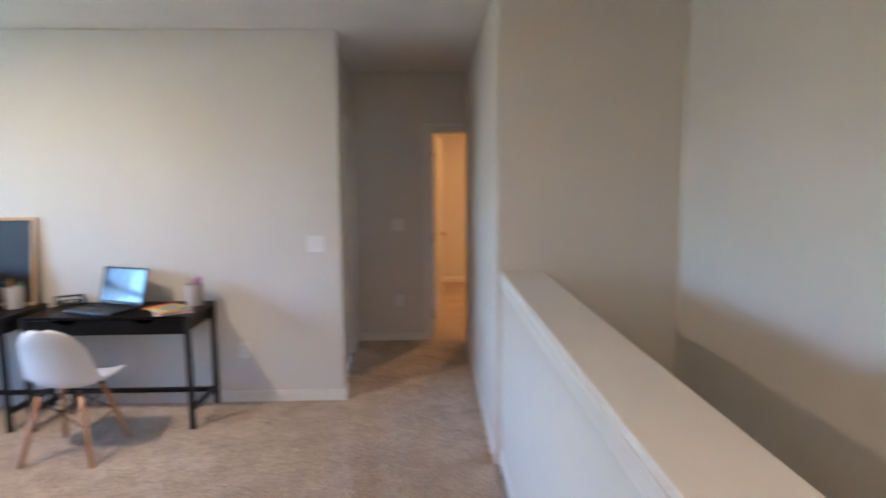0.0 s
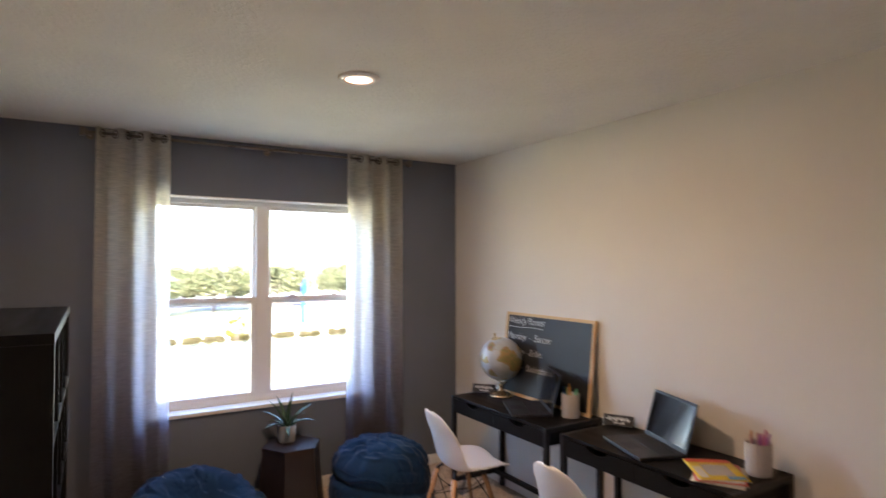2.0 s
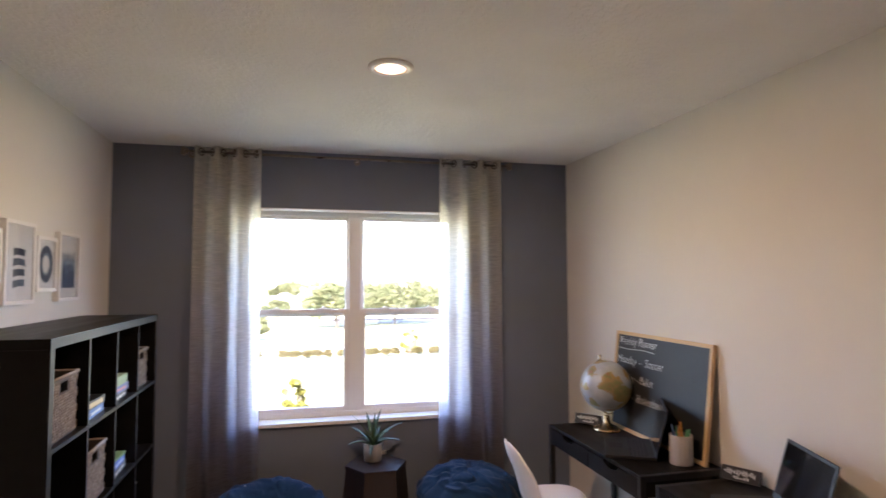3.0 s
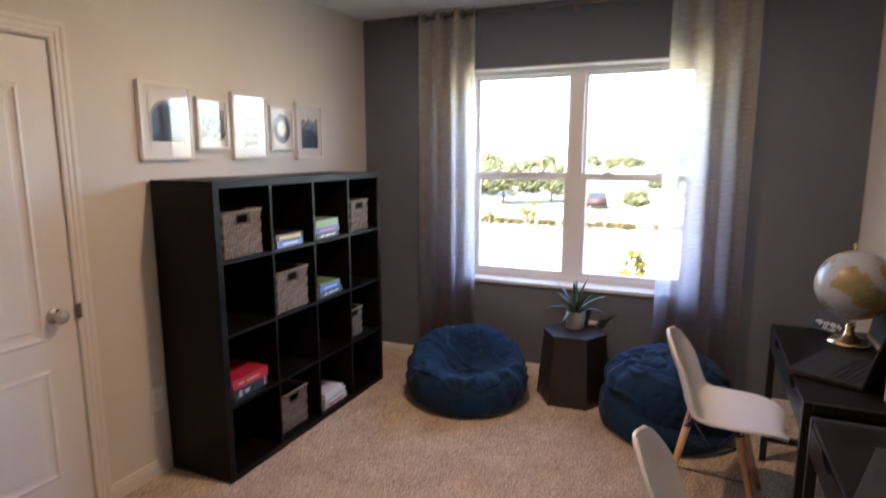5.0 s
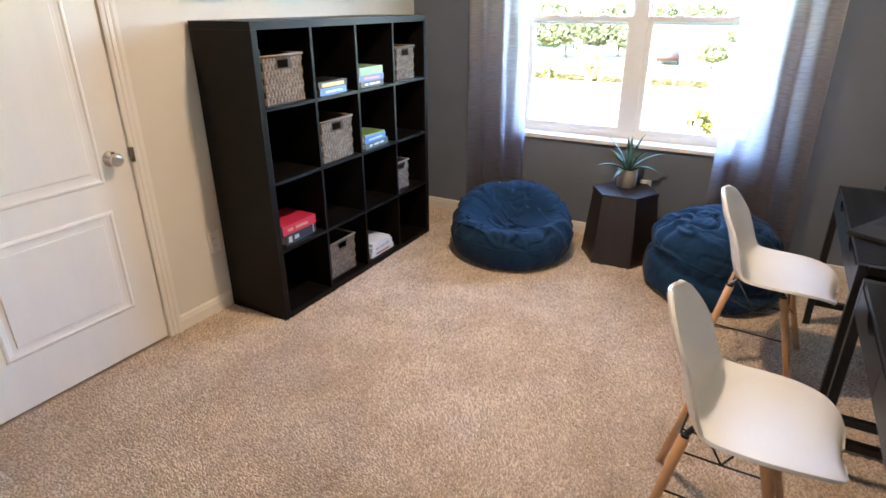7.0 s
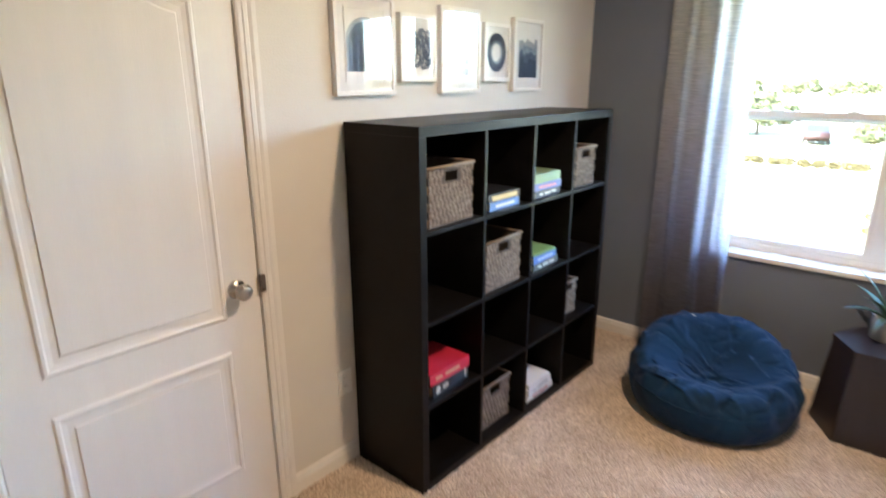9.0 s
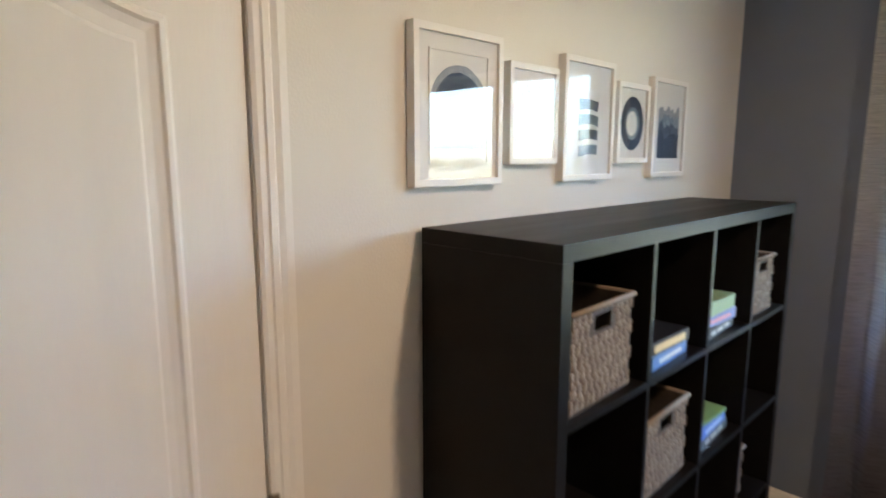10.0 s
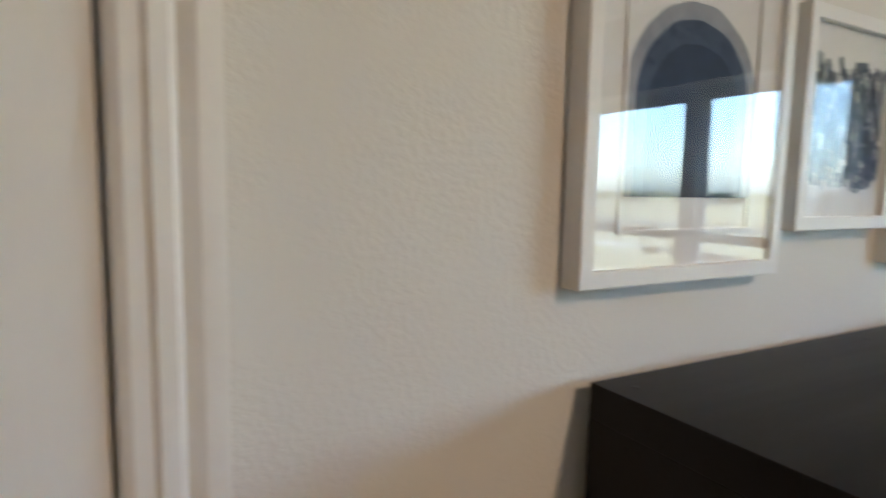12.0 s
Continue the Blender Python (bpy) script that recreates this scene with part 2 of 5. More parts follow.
def structure(name, bm, material, label, category="", smooth=False):
    return tagged(part(name, bm, material, smooth=smooth), label, category or name.split("_")[0], kind="structure")


def box(bm, x0, x1, y0, y1, z0, z1, bev=0.0, m=None):
    vs = bmesh.ops.create_cube(bm, size=1.0)["verts"]
    for v in vs:
        v.co = Vector((x0 + (v.co.x + 0.5) * (x1 - x0), y0 + (v.co.y + 0.5) * (y1 - y0), z0 + (v.co.z + 0.5) * (z1 - z0)))
    if bev:
        es = list({e for v in vs for e in v.link_edges})
        got = bmesh.ops.bevel(bm, geom=es, offset=bev, segments=2, profile=0.6, affect="EDGES")
        vs = list({v for f in got["faces"] for v in f.verts} | {v for v in vs if v.is_valid})
    if m is not None:
        bmesh.ops.transform(bm, matrix=m, verts=vs)
    return vs


def boxbm(*a, **k):
    bm = bmesh.new()
    box(bm, *a, **k)
    return bm


def rod(bm, p0, p1, r0, r1=None, seg=14):
    """A round bar from p0 to p1."""
    p0, p1 = Vector(p0), Vector(p1)
    r1 = r0 if r1 is None else r1
    m = Matrix.Translation((p0 + p1) / 2) @ (p1 - p0).to_track_quat("Z", "Y").to_matrix().to_4x4()
    return bmesh.ops.create_cone(bm, cap_ends=True, segments=seg, radius1=r0, radius2=r1, depth=(p1 - p0).length, matrix=m)["verts"]


def lathe(bm, profile, seg=32, m=None):
    """Turn (radius, height) pairs about z."""
    rings = []
    for r, z in profile:
        if r < 1e-5:
            rings.append([bm.verts.new((0, 0, z))])
        else:
            rings.append([bm.verts.new((r * math.cos(2 * math.pi * i / seg), r * math.sin(2 * math.pi * i / seg), z)) for i in range(seg)])
    for a, b in zip(rings, rings[1:]):
        for i in range(seg):
            j = (i + 1) % seg
            q = [a[i % len(a)], a[j % len(a)], b[j % len(b)], b[i % len(b)]]
            q = [v for k, v in enumerate(q) if v not in q[:k]]
            if len(q) > 2:
                bm.faces.new(q)
    if m is not None:
        bmesh.ops.transform(bm, matrix=m, verts=[v for r in rings for v in r])


def tube(bm, pts, r, seg=8):
    """A round bar bent along points."""
    rings = []
    pts = [Vector(p) for p in pts]
    for i, p in enumerate(pts):
        d = pts[min(i + 1, len(pts) - 1)] - pts[max(i - 1, 0)]
        q = d.to_track_quat("Z", "Y")
        rings.append([bm.verts.new(p + q @ Vector((r * math.cos(2 * math.pi * k / seg), r * math.sin(2 * math.pi * k / seg), 0))) for k in range(seg)])
    for a, b in zip(rings, rings[1:]):
        for k in range(seg):
            bm.faces.new((a[k], a[(k + 1) % seg], b[(k + 1) % seg], b[k]))
    bm.faces.new(rings[0])
    bm.faces.new(rings[-1][::-1])


def sweep(bm, path, profile, to3d, closed=True):
    """Run a profile of (inset, height) along a flat path; inset goes to the left of the way."""
    n = len(path)
    pts = [Vector(p) for p in path]
    rings = []
    for i, p in enumerate(pts):
        dirs = []
        if closed or i > 0:
            dirs.append((p - pts[i - 1]).normalized())
        if closed or i < n - 1:
            dirs.append((pts[(i + 1) % n] - p).normalized())
        norms = [Vector((-d.y, d.x)) for d in dirs]
        nn = sum(norms, Vector((0, 0))).normalized()
        k = 1.0 / max(0.3, nn.dot(norms[0]))
        rings.append([bm.verts.new(to3d(p.x + nn.x * k * o, p.y + nn.y * k * o, h)) for o, h in profile])
    for i in range(n if closed else n - 1):
        a, b = rings[i], rings[(i + 1) % n]
        for k in range(len(profile)):
            l = (k + 1) % len(profile)
            bm.faces.new((a[k], a[l], b[l], b[k]))
    if not closed:
        bm.faces.new(rings[0])
        bm.faces.new(rings[-1][::-1])


def rect(u0, u1, v0, v1):
    return [(u0, v0), (u1, v0), (u1, v1), (u0, v1)]


def slab(us, vs, holes, d0, d1, to3d):
    """A wall with real openings: outline us x vs, holes of (u0, u1, v0, v1), from depth d0 to d1."""
    bm = bmesh.new()
    cu = sorted({*us, *[h[0] for h in holes], *[h[1] for h in holes]})
    cv = sorted({*vs, *[h[2] for h in holes], *[h[3] for h in holes]})
    def solid(i, j):
        if not (0 <= i < len(cu) - 1 and 0 <= j < len(cv) - 1):
            return False
        u, v = (cu[i] + cu[i + 1]) / 2, (cv[j] + cv[j + 1]) / 2
        return not any(h[0] < u < h[1] and h[2] < v < h[3] for h in holes)
    made = {}
    def vert(u, v, d):
        k = (u, v, d)
        if k not in made:
            made[k] = bm.verts.new(to3d(u, v, d))
        return made[k]
    for i in range(len(cu) - 1):
        for j in range(len(cv) - 1):
            if not solid(i, j):
                continue
            c = [(cu[i], cv[j]), (cu[i + 1], cv[j]), (cu[i + 1], cv[j + 1]), (cu[i], cv[j + 1])]
            for d in (d0, d1):
                bm.faces.new([vert(u, v, d) for u, v in c])
            for k, (di, dj) in enumerate(((0, -1), (1, 0), (0, 1), (-1, 0))):
                if not solid(i + di, j + dj):
                    a, b = c[k], c[(k + 1) % 4]
                    bm.faces.new([vert(*a, d0), vert(*b, d0), vert(*b, d1), vert(*a, d1)])
    return bm


def on_y(u, v, d):
    return (u, d, v)


def on_x(u, v, d):
    return (d, u, v)


# ---- large structure ----
ROOM_N = 3.245
WIN = (0.82, 2.385, 0.662, 2.172)
DOOR = (2.390, 3.200, 0.0, 2.04)
structure("wall_west", slab((-0.12, ROOM_N + 0.12), (0, CEIL), [WIN], -0.2, 0.0, on_x), ACCENT, "slate grey painted accent wall with a twin window", "wall")
structure("wall_south", slab((0.0, 3.55), (0, CEIL), [DOOR], -0.12, 0.0, on_y), WALL, "pale greige painted wall with orange-peel texture and a closet door", "wall")
structure("wall_north", slab((0.0, 3.742), (0, CEIL), [], ROOM_N, ROOM_N + 0.12, on_y), WALL, "pale greige painted wall behind the two desks", "wall")
HALL_DOOR = (3.62, 4.40, 0.0, 2.03)
structure("wall_hall_west", slab((ROOM_N + 0.12, 4.79), (0, CEIL), [HALL_DOOR], 3.53, 3.66, on_x), WALL, "greige hall wall with a white cased door", "wall")
FAR_DOOR = (4.37, 5.16, 0.0, 2.03)
structure("wall_hall_north", slab((3.53, 6.72), (0, CEIL), [FAR_DOOR], 4.79, 4.91, on_y), WALL, "greige hall end wall with an open doorway", "wall")
structure("wall_stair_west", boxbm(4.716, 4.875, 2.26, 4.79, 0, CEIL), WALL, "greige full-height wall where the half wall ends", "wall")
structure("wall_stair_north", boxbm(4.875, 5.70, 2.26, 2.38, -2.7, CEIL), WALL, "greige end wall of the stairwell", "wall")
structure("wall_stair_east", boxbm(5.70, 5.82, -3.0, 2.52, -2.7, CEIL), WALL, "greige side wall of the stairwell", "wall")
# Two unseen walls, added to stop daylight leaking through the far doorway.
structure("wall_hall_south", boxbm(4.875, 6.4, 3.82, 3.94, 0, CEIL), WALL, "unseen greige wall added to keep daylight out", "wall")
structure("wall_hall_east", boxbm(6.4, 6.52, 3.82, 4.79, 0, CEIL), WALL, "unseen greige end wall added to keep daylight out", "wall")
structure("wall_closet_side", boxbm(3.43, 3.55, -3.0, -0.12, 0, CEIL), WALL, "greige wall beside the closet", "wall")
structure("wall_back", boxbm(3.43, 5.82, -3.12, -3.0, -2.7, CEIL), WALL, "greige wall behind the stairhead", "wall")
structure("wall_closet_back", boxbm(-0.2, 3.43, -0.92, -0.8, 0, CEIL), WALL, "plain back wall of the closet", "wall")
structure("wall_closet_end", boxbm(-0.2, -0.08, -0.8, -0.12, 0, CEIL), WALL, "plain end wall of the closet", "wall")
structure("wall_far_north", boxbm(3.9, 6.6, 8.0, 8.12, 0, CEIL), WALL, "warmly lit wall of the room beyond the hall", "wall")
structure("wall_far_west", boxbm(3.78, 3.9, 4.93, 8.12, 0, CEIL), WALL, "side wall of the room beyond the hall", "wall")
structure("wall_far_east", boxbm(6.6, 6.72, 4.93, 8.12, 0, CEIL), WALL, "side wall of the room beyond the hall", "wall")

bm = bmesh.new()
box(bm, -0.2, 4.725, -3.12, 4.93, -0.2, 0.0)
box(bm, 4.725, 6.72, 2.52, 4.93, -0.2, 0.0)
box(bm, 3.78, 6.72, 4.93, 8.12, -0.2, 0.0)
carpet_floor = structure("floor", bm, CARPET, "beige speckled cut-pile carpet with footprints", "carpet")
structure("floor_stairwell", boxbm(4.725, 5.82, -3.12, 2.52, -2.9, -2.7), CARPET, "carpeted floor at the foot of the stairwell", "floor")
structure("ceiling", boxbm(-0.2, 6.72, -3.12, 8.12, CEIL, CEIL + 0.2), CEILING, "white knockdown-textured ceiling", "ceiling")

half = thing("half_wall", "white painted half wall with a broad cap beside the stairwell", "half wall", kind="structure")
part("body", boxbm(4.750, 4.935, -3.0, 2.26, -2.7, 1.05), WALL, half)
part("cap", boxbm(4.734, 4.955, -3.0, 2.257, 1.065, 1.09, bev=0.005), CAPPAINT, half, "broad painted cap board")
bm = bmesh.new()
sweep(bm, [(-3.0, 0.99), (2.257, 0.99)], [(0.0, 4.749), (0.0, 4.742), (0.03, 4.739), (0.055, 4.733), (0.0745, 4.731), (0.0745, 4.749)], lambda u, v, h: (h, u, v), closed=False)
part("moulding", bm, TRIM, half, "white bed moulding under the cap")


def base_run(u0, u1, face, out, along):
    """Baseboard with a stepped top, along x or y on a wall face; out is the side it stands proud on."""
    bm = bmesh.new()
    prof = [(0.0, 0.0), (0.0, 0.013), (0.055, 0.013), (0.068, 0.009), (0.075, 0.0095), (0.083, 0.004), (0.085, 0.0)]
    to3d = (lambda u, v, h: (u, face + out * h, v)) if along == "x" else (lambda u, v, h: (face + out * h, u, v))
    sweep(bm, [(u0, 0.0), (u1, 0.0)], prof, to3d, closed=False)
    return bm


for k, (u0, u1, f, o, al) in enumerate((
        (0.0, 3.755, ROOM_N, -1, "x"), (0.0, 2.319, 0.0, 1, "x"), (3.271, 3.55, 0.0, 1, "x"), (0.013, ROOM_N - 0.013, 0.0, 1, "y"),
        (3.66, 4.301, 4.79, -1, "x"), (3.365, 3.551, 3.66, 1, "y"), (4.469, 4.79, 3.66, 1, "y"), (2.26, 4.79, 4.716, -1, "y"), (ROOM_N, 3.365, 3.742, 1, "y"),
        (-3.0, 2.258, 4.750, -1, "y"), (3.9, 6.6, 8.0, -1, "x"), (-3.0, 0.0, 3.55, 1, "y"))):
    structure("baseboard", base_run(u0, u1, f, o, al), TRIM, "white moulded baseboard along the carpet", "baseboard")

CASE = [(0.0, 0.0), (0.0, 0.010), (0.008, 0.014), (0.020, 0.014), (0.024, 0.0175), (0.036, 0.0175), (0.040, 0.0145), (0.052, 0.019), (0.068, 0.019), (0.068, 0.0)]


def casing(u0, u1, top, face, out, along, label):
    """Door casing up one side, over and down the other."""
    bm = bmesh.new()
    to3d = (lambda u, v, h: (u, face + out * h, v)) if along == "x" else (lambda u, v, h: (face + out * h, u, v))
    sweep(bm, [(u0, 0.0), (u0, top), (u1, top), (u1, 0.0)], CASE, to3d, closed=False)
    return structure("trim", bm, TRIM, label, "door casing")


def jamb(u0, u1, top, d0, d1, along):
    bm = bmesh.new()
    to3d = (lambda u, v, h: (u, h, v)) if along == "x" else (lambda u, v, h: (h, u, v))
    sweep(bm, [(u0, 0.0), (u0, top), (u1, top), (u1, 0.0)], [(0.0, d0), (0.0, d1), (-0.018, d1), (-0.018, d0)], to3d, closed=False)
    return structure("trim", bm, TRIM, "white painted door jamb lining", "door jamb")


casing(2.3875, 3.2025, 2.043, 0.0, 1, "x", "white moulded casing round the closet door")
casing(3.62, 4.40, 2.033, 3.66, 1, "y", "white moulded casing round the hall door")
casing(4.37, 5.16, 2.033, 4.79, -1, "x", "white moulded casing round the far doorway")
jamb(4.37, 5.16, 2.03, 4.788, 4.912, "x")


def panel_door(name, w, h, label, latch_side):
    """Two-panel door with an arched upper panel, hinge edge at x = 0, front face towards +y, w wide along x."""
    ob = thing(name, label, "door", kind="structure")
    part("leaf", boxbm(0.0, w, -0.035, 0.0, 0.012, h, bev=0.0015), DOORPAINT, ob)
    prof = [(0.0, 0.0005), (0.006, 0.006), (0.014, 0.0075), (0.020, 0.003), (0.034, 0.0005)]
    st = 0.128
    lower = rect(st, w - st, 0.24, 0.715)
    upper = [(st, 0.835), (w - st, 0.835), (w - st, 1.855)]
    for i in range(1, 16):
        a = i / 16
        upper.append((w - st - a * (w - 2 * st), 1.855 + 0.075 * (0.5 - 0.5 * math.cos(2 * math.pi * a)) ** 0.8))
    upper.append((st, 1.855))
    for loop in (lower, upper):
        bm = bmesh.new()
        sweep(bm, loop, prof, lambda u, v, q: (u, q, v))
        part("panel_moulding", bm, DOORPAINT, ob, smooth=False)
        bm = bmesh.new()
        us, vs = [p[0] for p in loop], [p[1] for p in loop]
        cu, cv = (min(us) + max(us)) / 2, (min(vs) + max(vs)) / 2
        ku, kv = 1 - 2 * 0.05 / (max(us) - min(us)), 1 - 2 * 0.05 / (max(vs) - min(vs))
        f = bm.faces.new([bm.verts.new((cu + (u - cu) * ku, 0.001, cv + (v - cv) * kv)) for u, v in loop])
        got = bmesh.ops.extrude_face_region(bm, geom=[f])
        top = [v for v in got["geom"] if isinstance(v, bmesh.types.BMVert)]
        for v in top:
            v.co.y += 0.004
            v.co.x = cu + (v.co.x - cu) * 0.985
            v.co.z = cv + (v.co.z - cv) * 0.985
        part("raised_panel", bm, DOORPAINT, ob)
    x = w - 0.085 if latch_side > 0 else 0.085
    return ob, x


def door_knob(parent, x, z):
    bm = bmesh.new()
    m = pose(x, 0.0, z, -90, 0, 0)
    lathe(bm, [(0.0, 0.0), (0.033, 0.0), (0.034, 0.004), (0.030, 0.009), (0.014, 0.012), (0.0125, 0.028), (0.018, 0.034), (0.0265, 0.041), (0.029, 0.050), (0.0265, 0.059), (0.017, 0.065), (0.0, 0.066)], 28, m)
    part("door_handle", bm, NICKEL, parent, "satin nickel round knob", smooth=True)


door, kx = panel_door("door_1", 0.8055, 2.035, "closed white two-panel arched closet door with nickel knob", 1)
door.matrix_basis = pose(3.1985, 0.001, 0, 0, 0, 0) @ Matrix.Diagonal((-1, 1, 1, 1))
door_knob(door, kx, 0.934)
# Dark plate put on the casing in place of the latch's shadow.
part("latch_shadow", boxbm(0.8065, 0.8230, 0.004, 0.0205, 0.902, 0.966, bev=0.001), RODMETAL, door, "dark plate standing in for the latch's shadow")
for z in (0.225, 1.03, 1.83):
    bm = boxbm(-0.004, 0.012, -0.004, 0.0012, z - 0.045, z + 0.045)
    rod(bm, (-0.003, 0.0075, z - 0.046), (-0.003, 0.0075, z + 0.046), 0.0065, seg=12)
    part("hinge", bm, NICKEL, door, "nickel butt hinge")
hall_door, kx = panel_door("door_2", 0.774, 2.025, "closed white panel door in the hall", 1)
hall_door.matrix_basis = pose(3.637, 4.397, 0, 0, 0, -90)

far_door, kx = panel_door("door_3", 0.785, 2.02, "white panel door standing open into a warm-lit room", 1)
far_door.matrix_basis = pose(4.378, 4.925, 0, 0, 0, 83)
bm = bmesh.new()
rod(bm, (0.715, -0.036, 0.98), (0.715, -0.095, 0.98), 0.011)
rod(bm, (0.715, -0.085, 0.98), (0.60, -0.09, 0.975), 0.009, 0.007)
rod(bm, (0.715, -0.034, 0.98), (0.715, -0.042, 0.98), 0.028)
part("door_handle", bm, NICKEL, far_door, "nickel lever handle", smooth=True)
for z in (0.22, 1.0, 1.80):
    bm = boxbm(-0.004, 0.0, -0.034, -0.004, z - 0.045, z + 0.045)
    rod(bm, (-0.006, 0.004, z - 0.045), (-0.006, 0.004, z + 0.045), 0.006, seg=8)
    part("hinge", bm, NICKEL, far_door, "nickel hinge")

# twin single-hung window
win = thing("window_1", "white vinyl twin single-hung window with a painted sill", "window", kind="structure")
Y0, Y1, Z0, Z1 = WIN
ZS = 0.687


def bar(name, y0, y1, z0, z1, x0, x1, parent=win, label="", bev=0.004):
    return part(name, boxbm(x0, x1, y0, y1, z0, z1, bev=bev), VINYL, parent, label)


part("window_sill", boxbm(-0.145, 0.022, Y0 - 0.0, Y1 + 0.0, Z0 - 0.002, ZS, bev=0.006), TRIM, win, "white painted sill board")
bar("window_frame", Y0, Y0 + 0.045, ZS, Z1, -0.19, -0.12)
bar("window_frame", Y1 - 0.045, Y1, ZS, Z1, -0.19, -0.12)
bar("window_frame", Y0 + 0.045, Y1 - 0.045, Z1 - 0.04, Z1, -0.19, -0.12)
bar("window_frame", Y0 + 0.045, Y1 - 0.045, ZS, ZS + 0.035, -0.19, -0.12)
bar("liner", Y0, Y1, Z1 - 0.008, Z1 + 0.001, -0.119, -0.003, bev=0.001)
for ya, yb in ((Y0 - 0.001, Y0 + 0.008), (Y1 - 0.008, Y1 + 0.001)):
    bar("liner", ya, yb, ZS + 0.001, Z1 - 0.009, -0.119, -0.003, bev=0.001)
YM = 1.602
bar("mullion", YM - 0.045, YM + 0.045, ZS + 0.035, Z1 - 0.04, -0.19, -0.118)
for ya, yb in ((Y0 + 0.045, YM - 0.045), (YM + 0.045, Y1 - 0.045)):
    for nm, za, zb, xa in (("upper_sash", 1.405, Z1 - 0.04, -0.178), ("lower_sash", ZS + 0.035, 1.455, -0.150)):
        bm = bmesh.new()
        wd = 0.024 if nm == "upper_sash" else 0.034
        prof = [(0.0, xa), (0.0, xa + 0.026), (wd - 0.006, xa + 0.026), (wd, xa + 0.018), (wd, xa)]
        sweep(bm, rect(ya, yb, za, zb), prof, lambda u, v, q: (q, u, v))
        sash = part(nm, bm, VINYL, win)
        g = part("pane", boxbm(xa + 0.008, xa + 0.012, ya + wd - 0.004, yb - wd + 0.004, za + wd - 0.004, zb - wd + 0.004), PANE, sash)
        g.visible_shadow = False
    for yl in (ya + 0.18, yb - 0.18):
        bm = boxbm(-0.128, -0.108, yl - 0.03, yl + 0.03, 1.452, 1.464, bev=0.003)
        rod(bm, (-0.118, yl, 1.464), (-0.118, yl, 1.474), 0.011, 0.009)
        part("sash_lock", bm, VINYL, win, "white sash lock")

# ---- curtains ----
def curtain(y0, y1, folds, seed, label):
    rnd = random.Random(seed)
    ob = thing("curtain", label, "curtain", pose(0.085, 0, 0), "curtains at the window")
    bm = bmesh.new()
    nu, nv = 140, 60
    ph = rnd.uniform(0, 6)
    rows = []
    for j in range(nv + 1):
        v = j / nv
        z = 0.015 + v * 2.545
        spread = 1.0 + 0.10 * (1 - v) ** 1.5
        row = []
        for i in range(nu + 1):
            u = i / nu
            yc = (y0 + y1) / 2
            y = yc + (u - 0.5) * (y1 - y0) * spread
            a = 2 * math.pi * folds * u
            lo = 1 - v
            x = 0.034 * math.cos(a) * (0.75 + 0.25 * v) + 0.016 * lo * math.sin(a * 0.53 + ph) + 0.008 * lo * math.sin(a * 1.9 + 2.2 * ph + 3 * v)
            y += 0.010 * lo * math.sin(a * 0.5 + ph + 2 * v)
            x += 0.004 * noise.noise((u * 7, v * 5, seed))
            row.append(bm.verts.new((x, y, z)))
        rows.append(row)
    for a, b in zip(rows, rows[1:]):
        for i in range(nu):
            bm.faces.new((a[i], a[i + 1], b[i + 1], b[i]))
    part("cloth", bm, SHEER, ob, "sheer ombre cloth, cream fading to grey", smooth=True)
    for k in range(int(folds * 2)):
        u = (k + 0.5) / (folds * 2)
        bm = bmesh.new()
        y = y0 + u * (y1 - y0)
        m = pose(0.0, y, 2.525, 90, 0, 36 if k % 2 else -36)
        lathe(bm, [(0.019, -0.0025), (0.028, -0.0025), (0.028, 0.0025), (0.019, 0.0025), (0.019, -0.0025)], 20, m)
        part("grommet", bm, RODMETAL, ob, "nickel grommet", smooth=False)
    return ob


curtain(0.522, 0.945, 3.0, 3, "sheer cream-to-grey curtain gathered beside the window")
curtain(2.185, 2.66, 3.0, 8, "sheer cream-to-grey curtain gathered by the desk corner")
rodt = thing("curtain_rod", "brushed nickel curtain rod with square finials under the ceiling", "curtain rod")
bm = bmesh.new()
rod(bm, (0.085, 0.475, 2.525), (0.085, 2.71, 2.525), 0.009, seg=18)
part("rod", bm, RODMETAL, rodt, smooth=True)
for y, s in ((0.475, -1), (2.71, 1)):
    bm = bmesh.new()
    box(bm, 0.066, 0.104, *sorted((y, y + s * 0.016)), 2.506, 2.544, bev=0.003)
    box(bm, 0.058, 0.112, *sorted((y + s * 0.0165, y + s * 0.04)), 2.498, 2.552, bev=0.005)
    part("finial", bm, RODMETAL, rodt)
for y in (0.49, 1.60, 2.69):
    bm = bmesh.new()
    rod(bm, (0.001, y, 2.515), (0.085, y, 2.515), 0.006, seg=10)
    rod(bm, (0.001, y, 2.515), (0.006, y, 2.515), 0.022, seg=18)
    part("bracket", bm, RODMETAL, rodt)

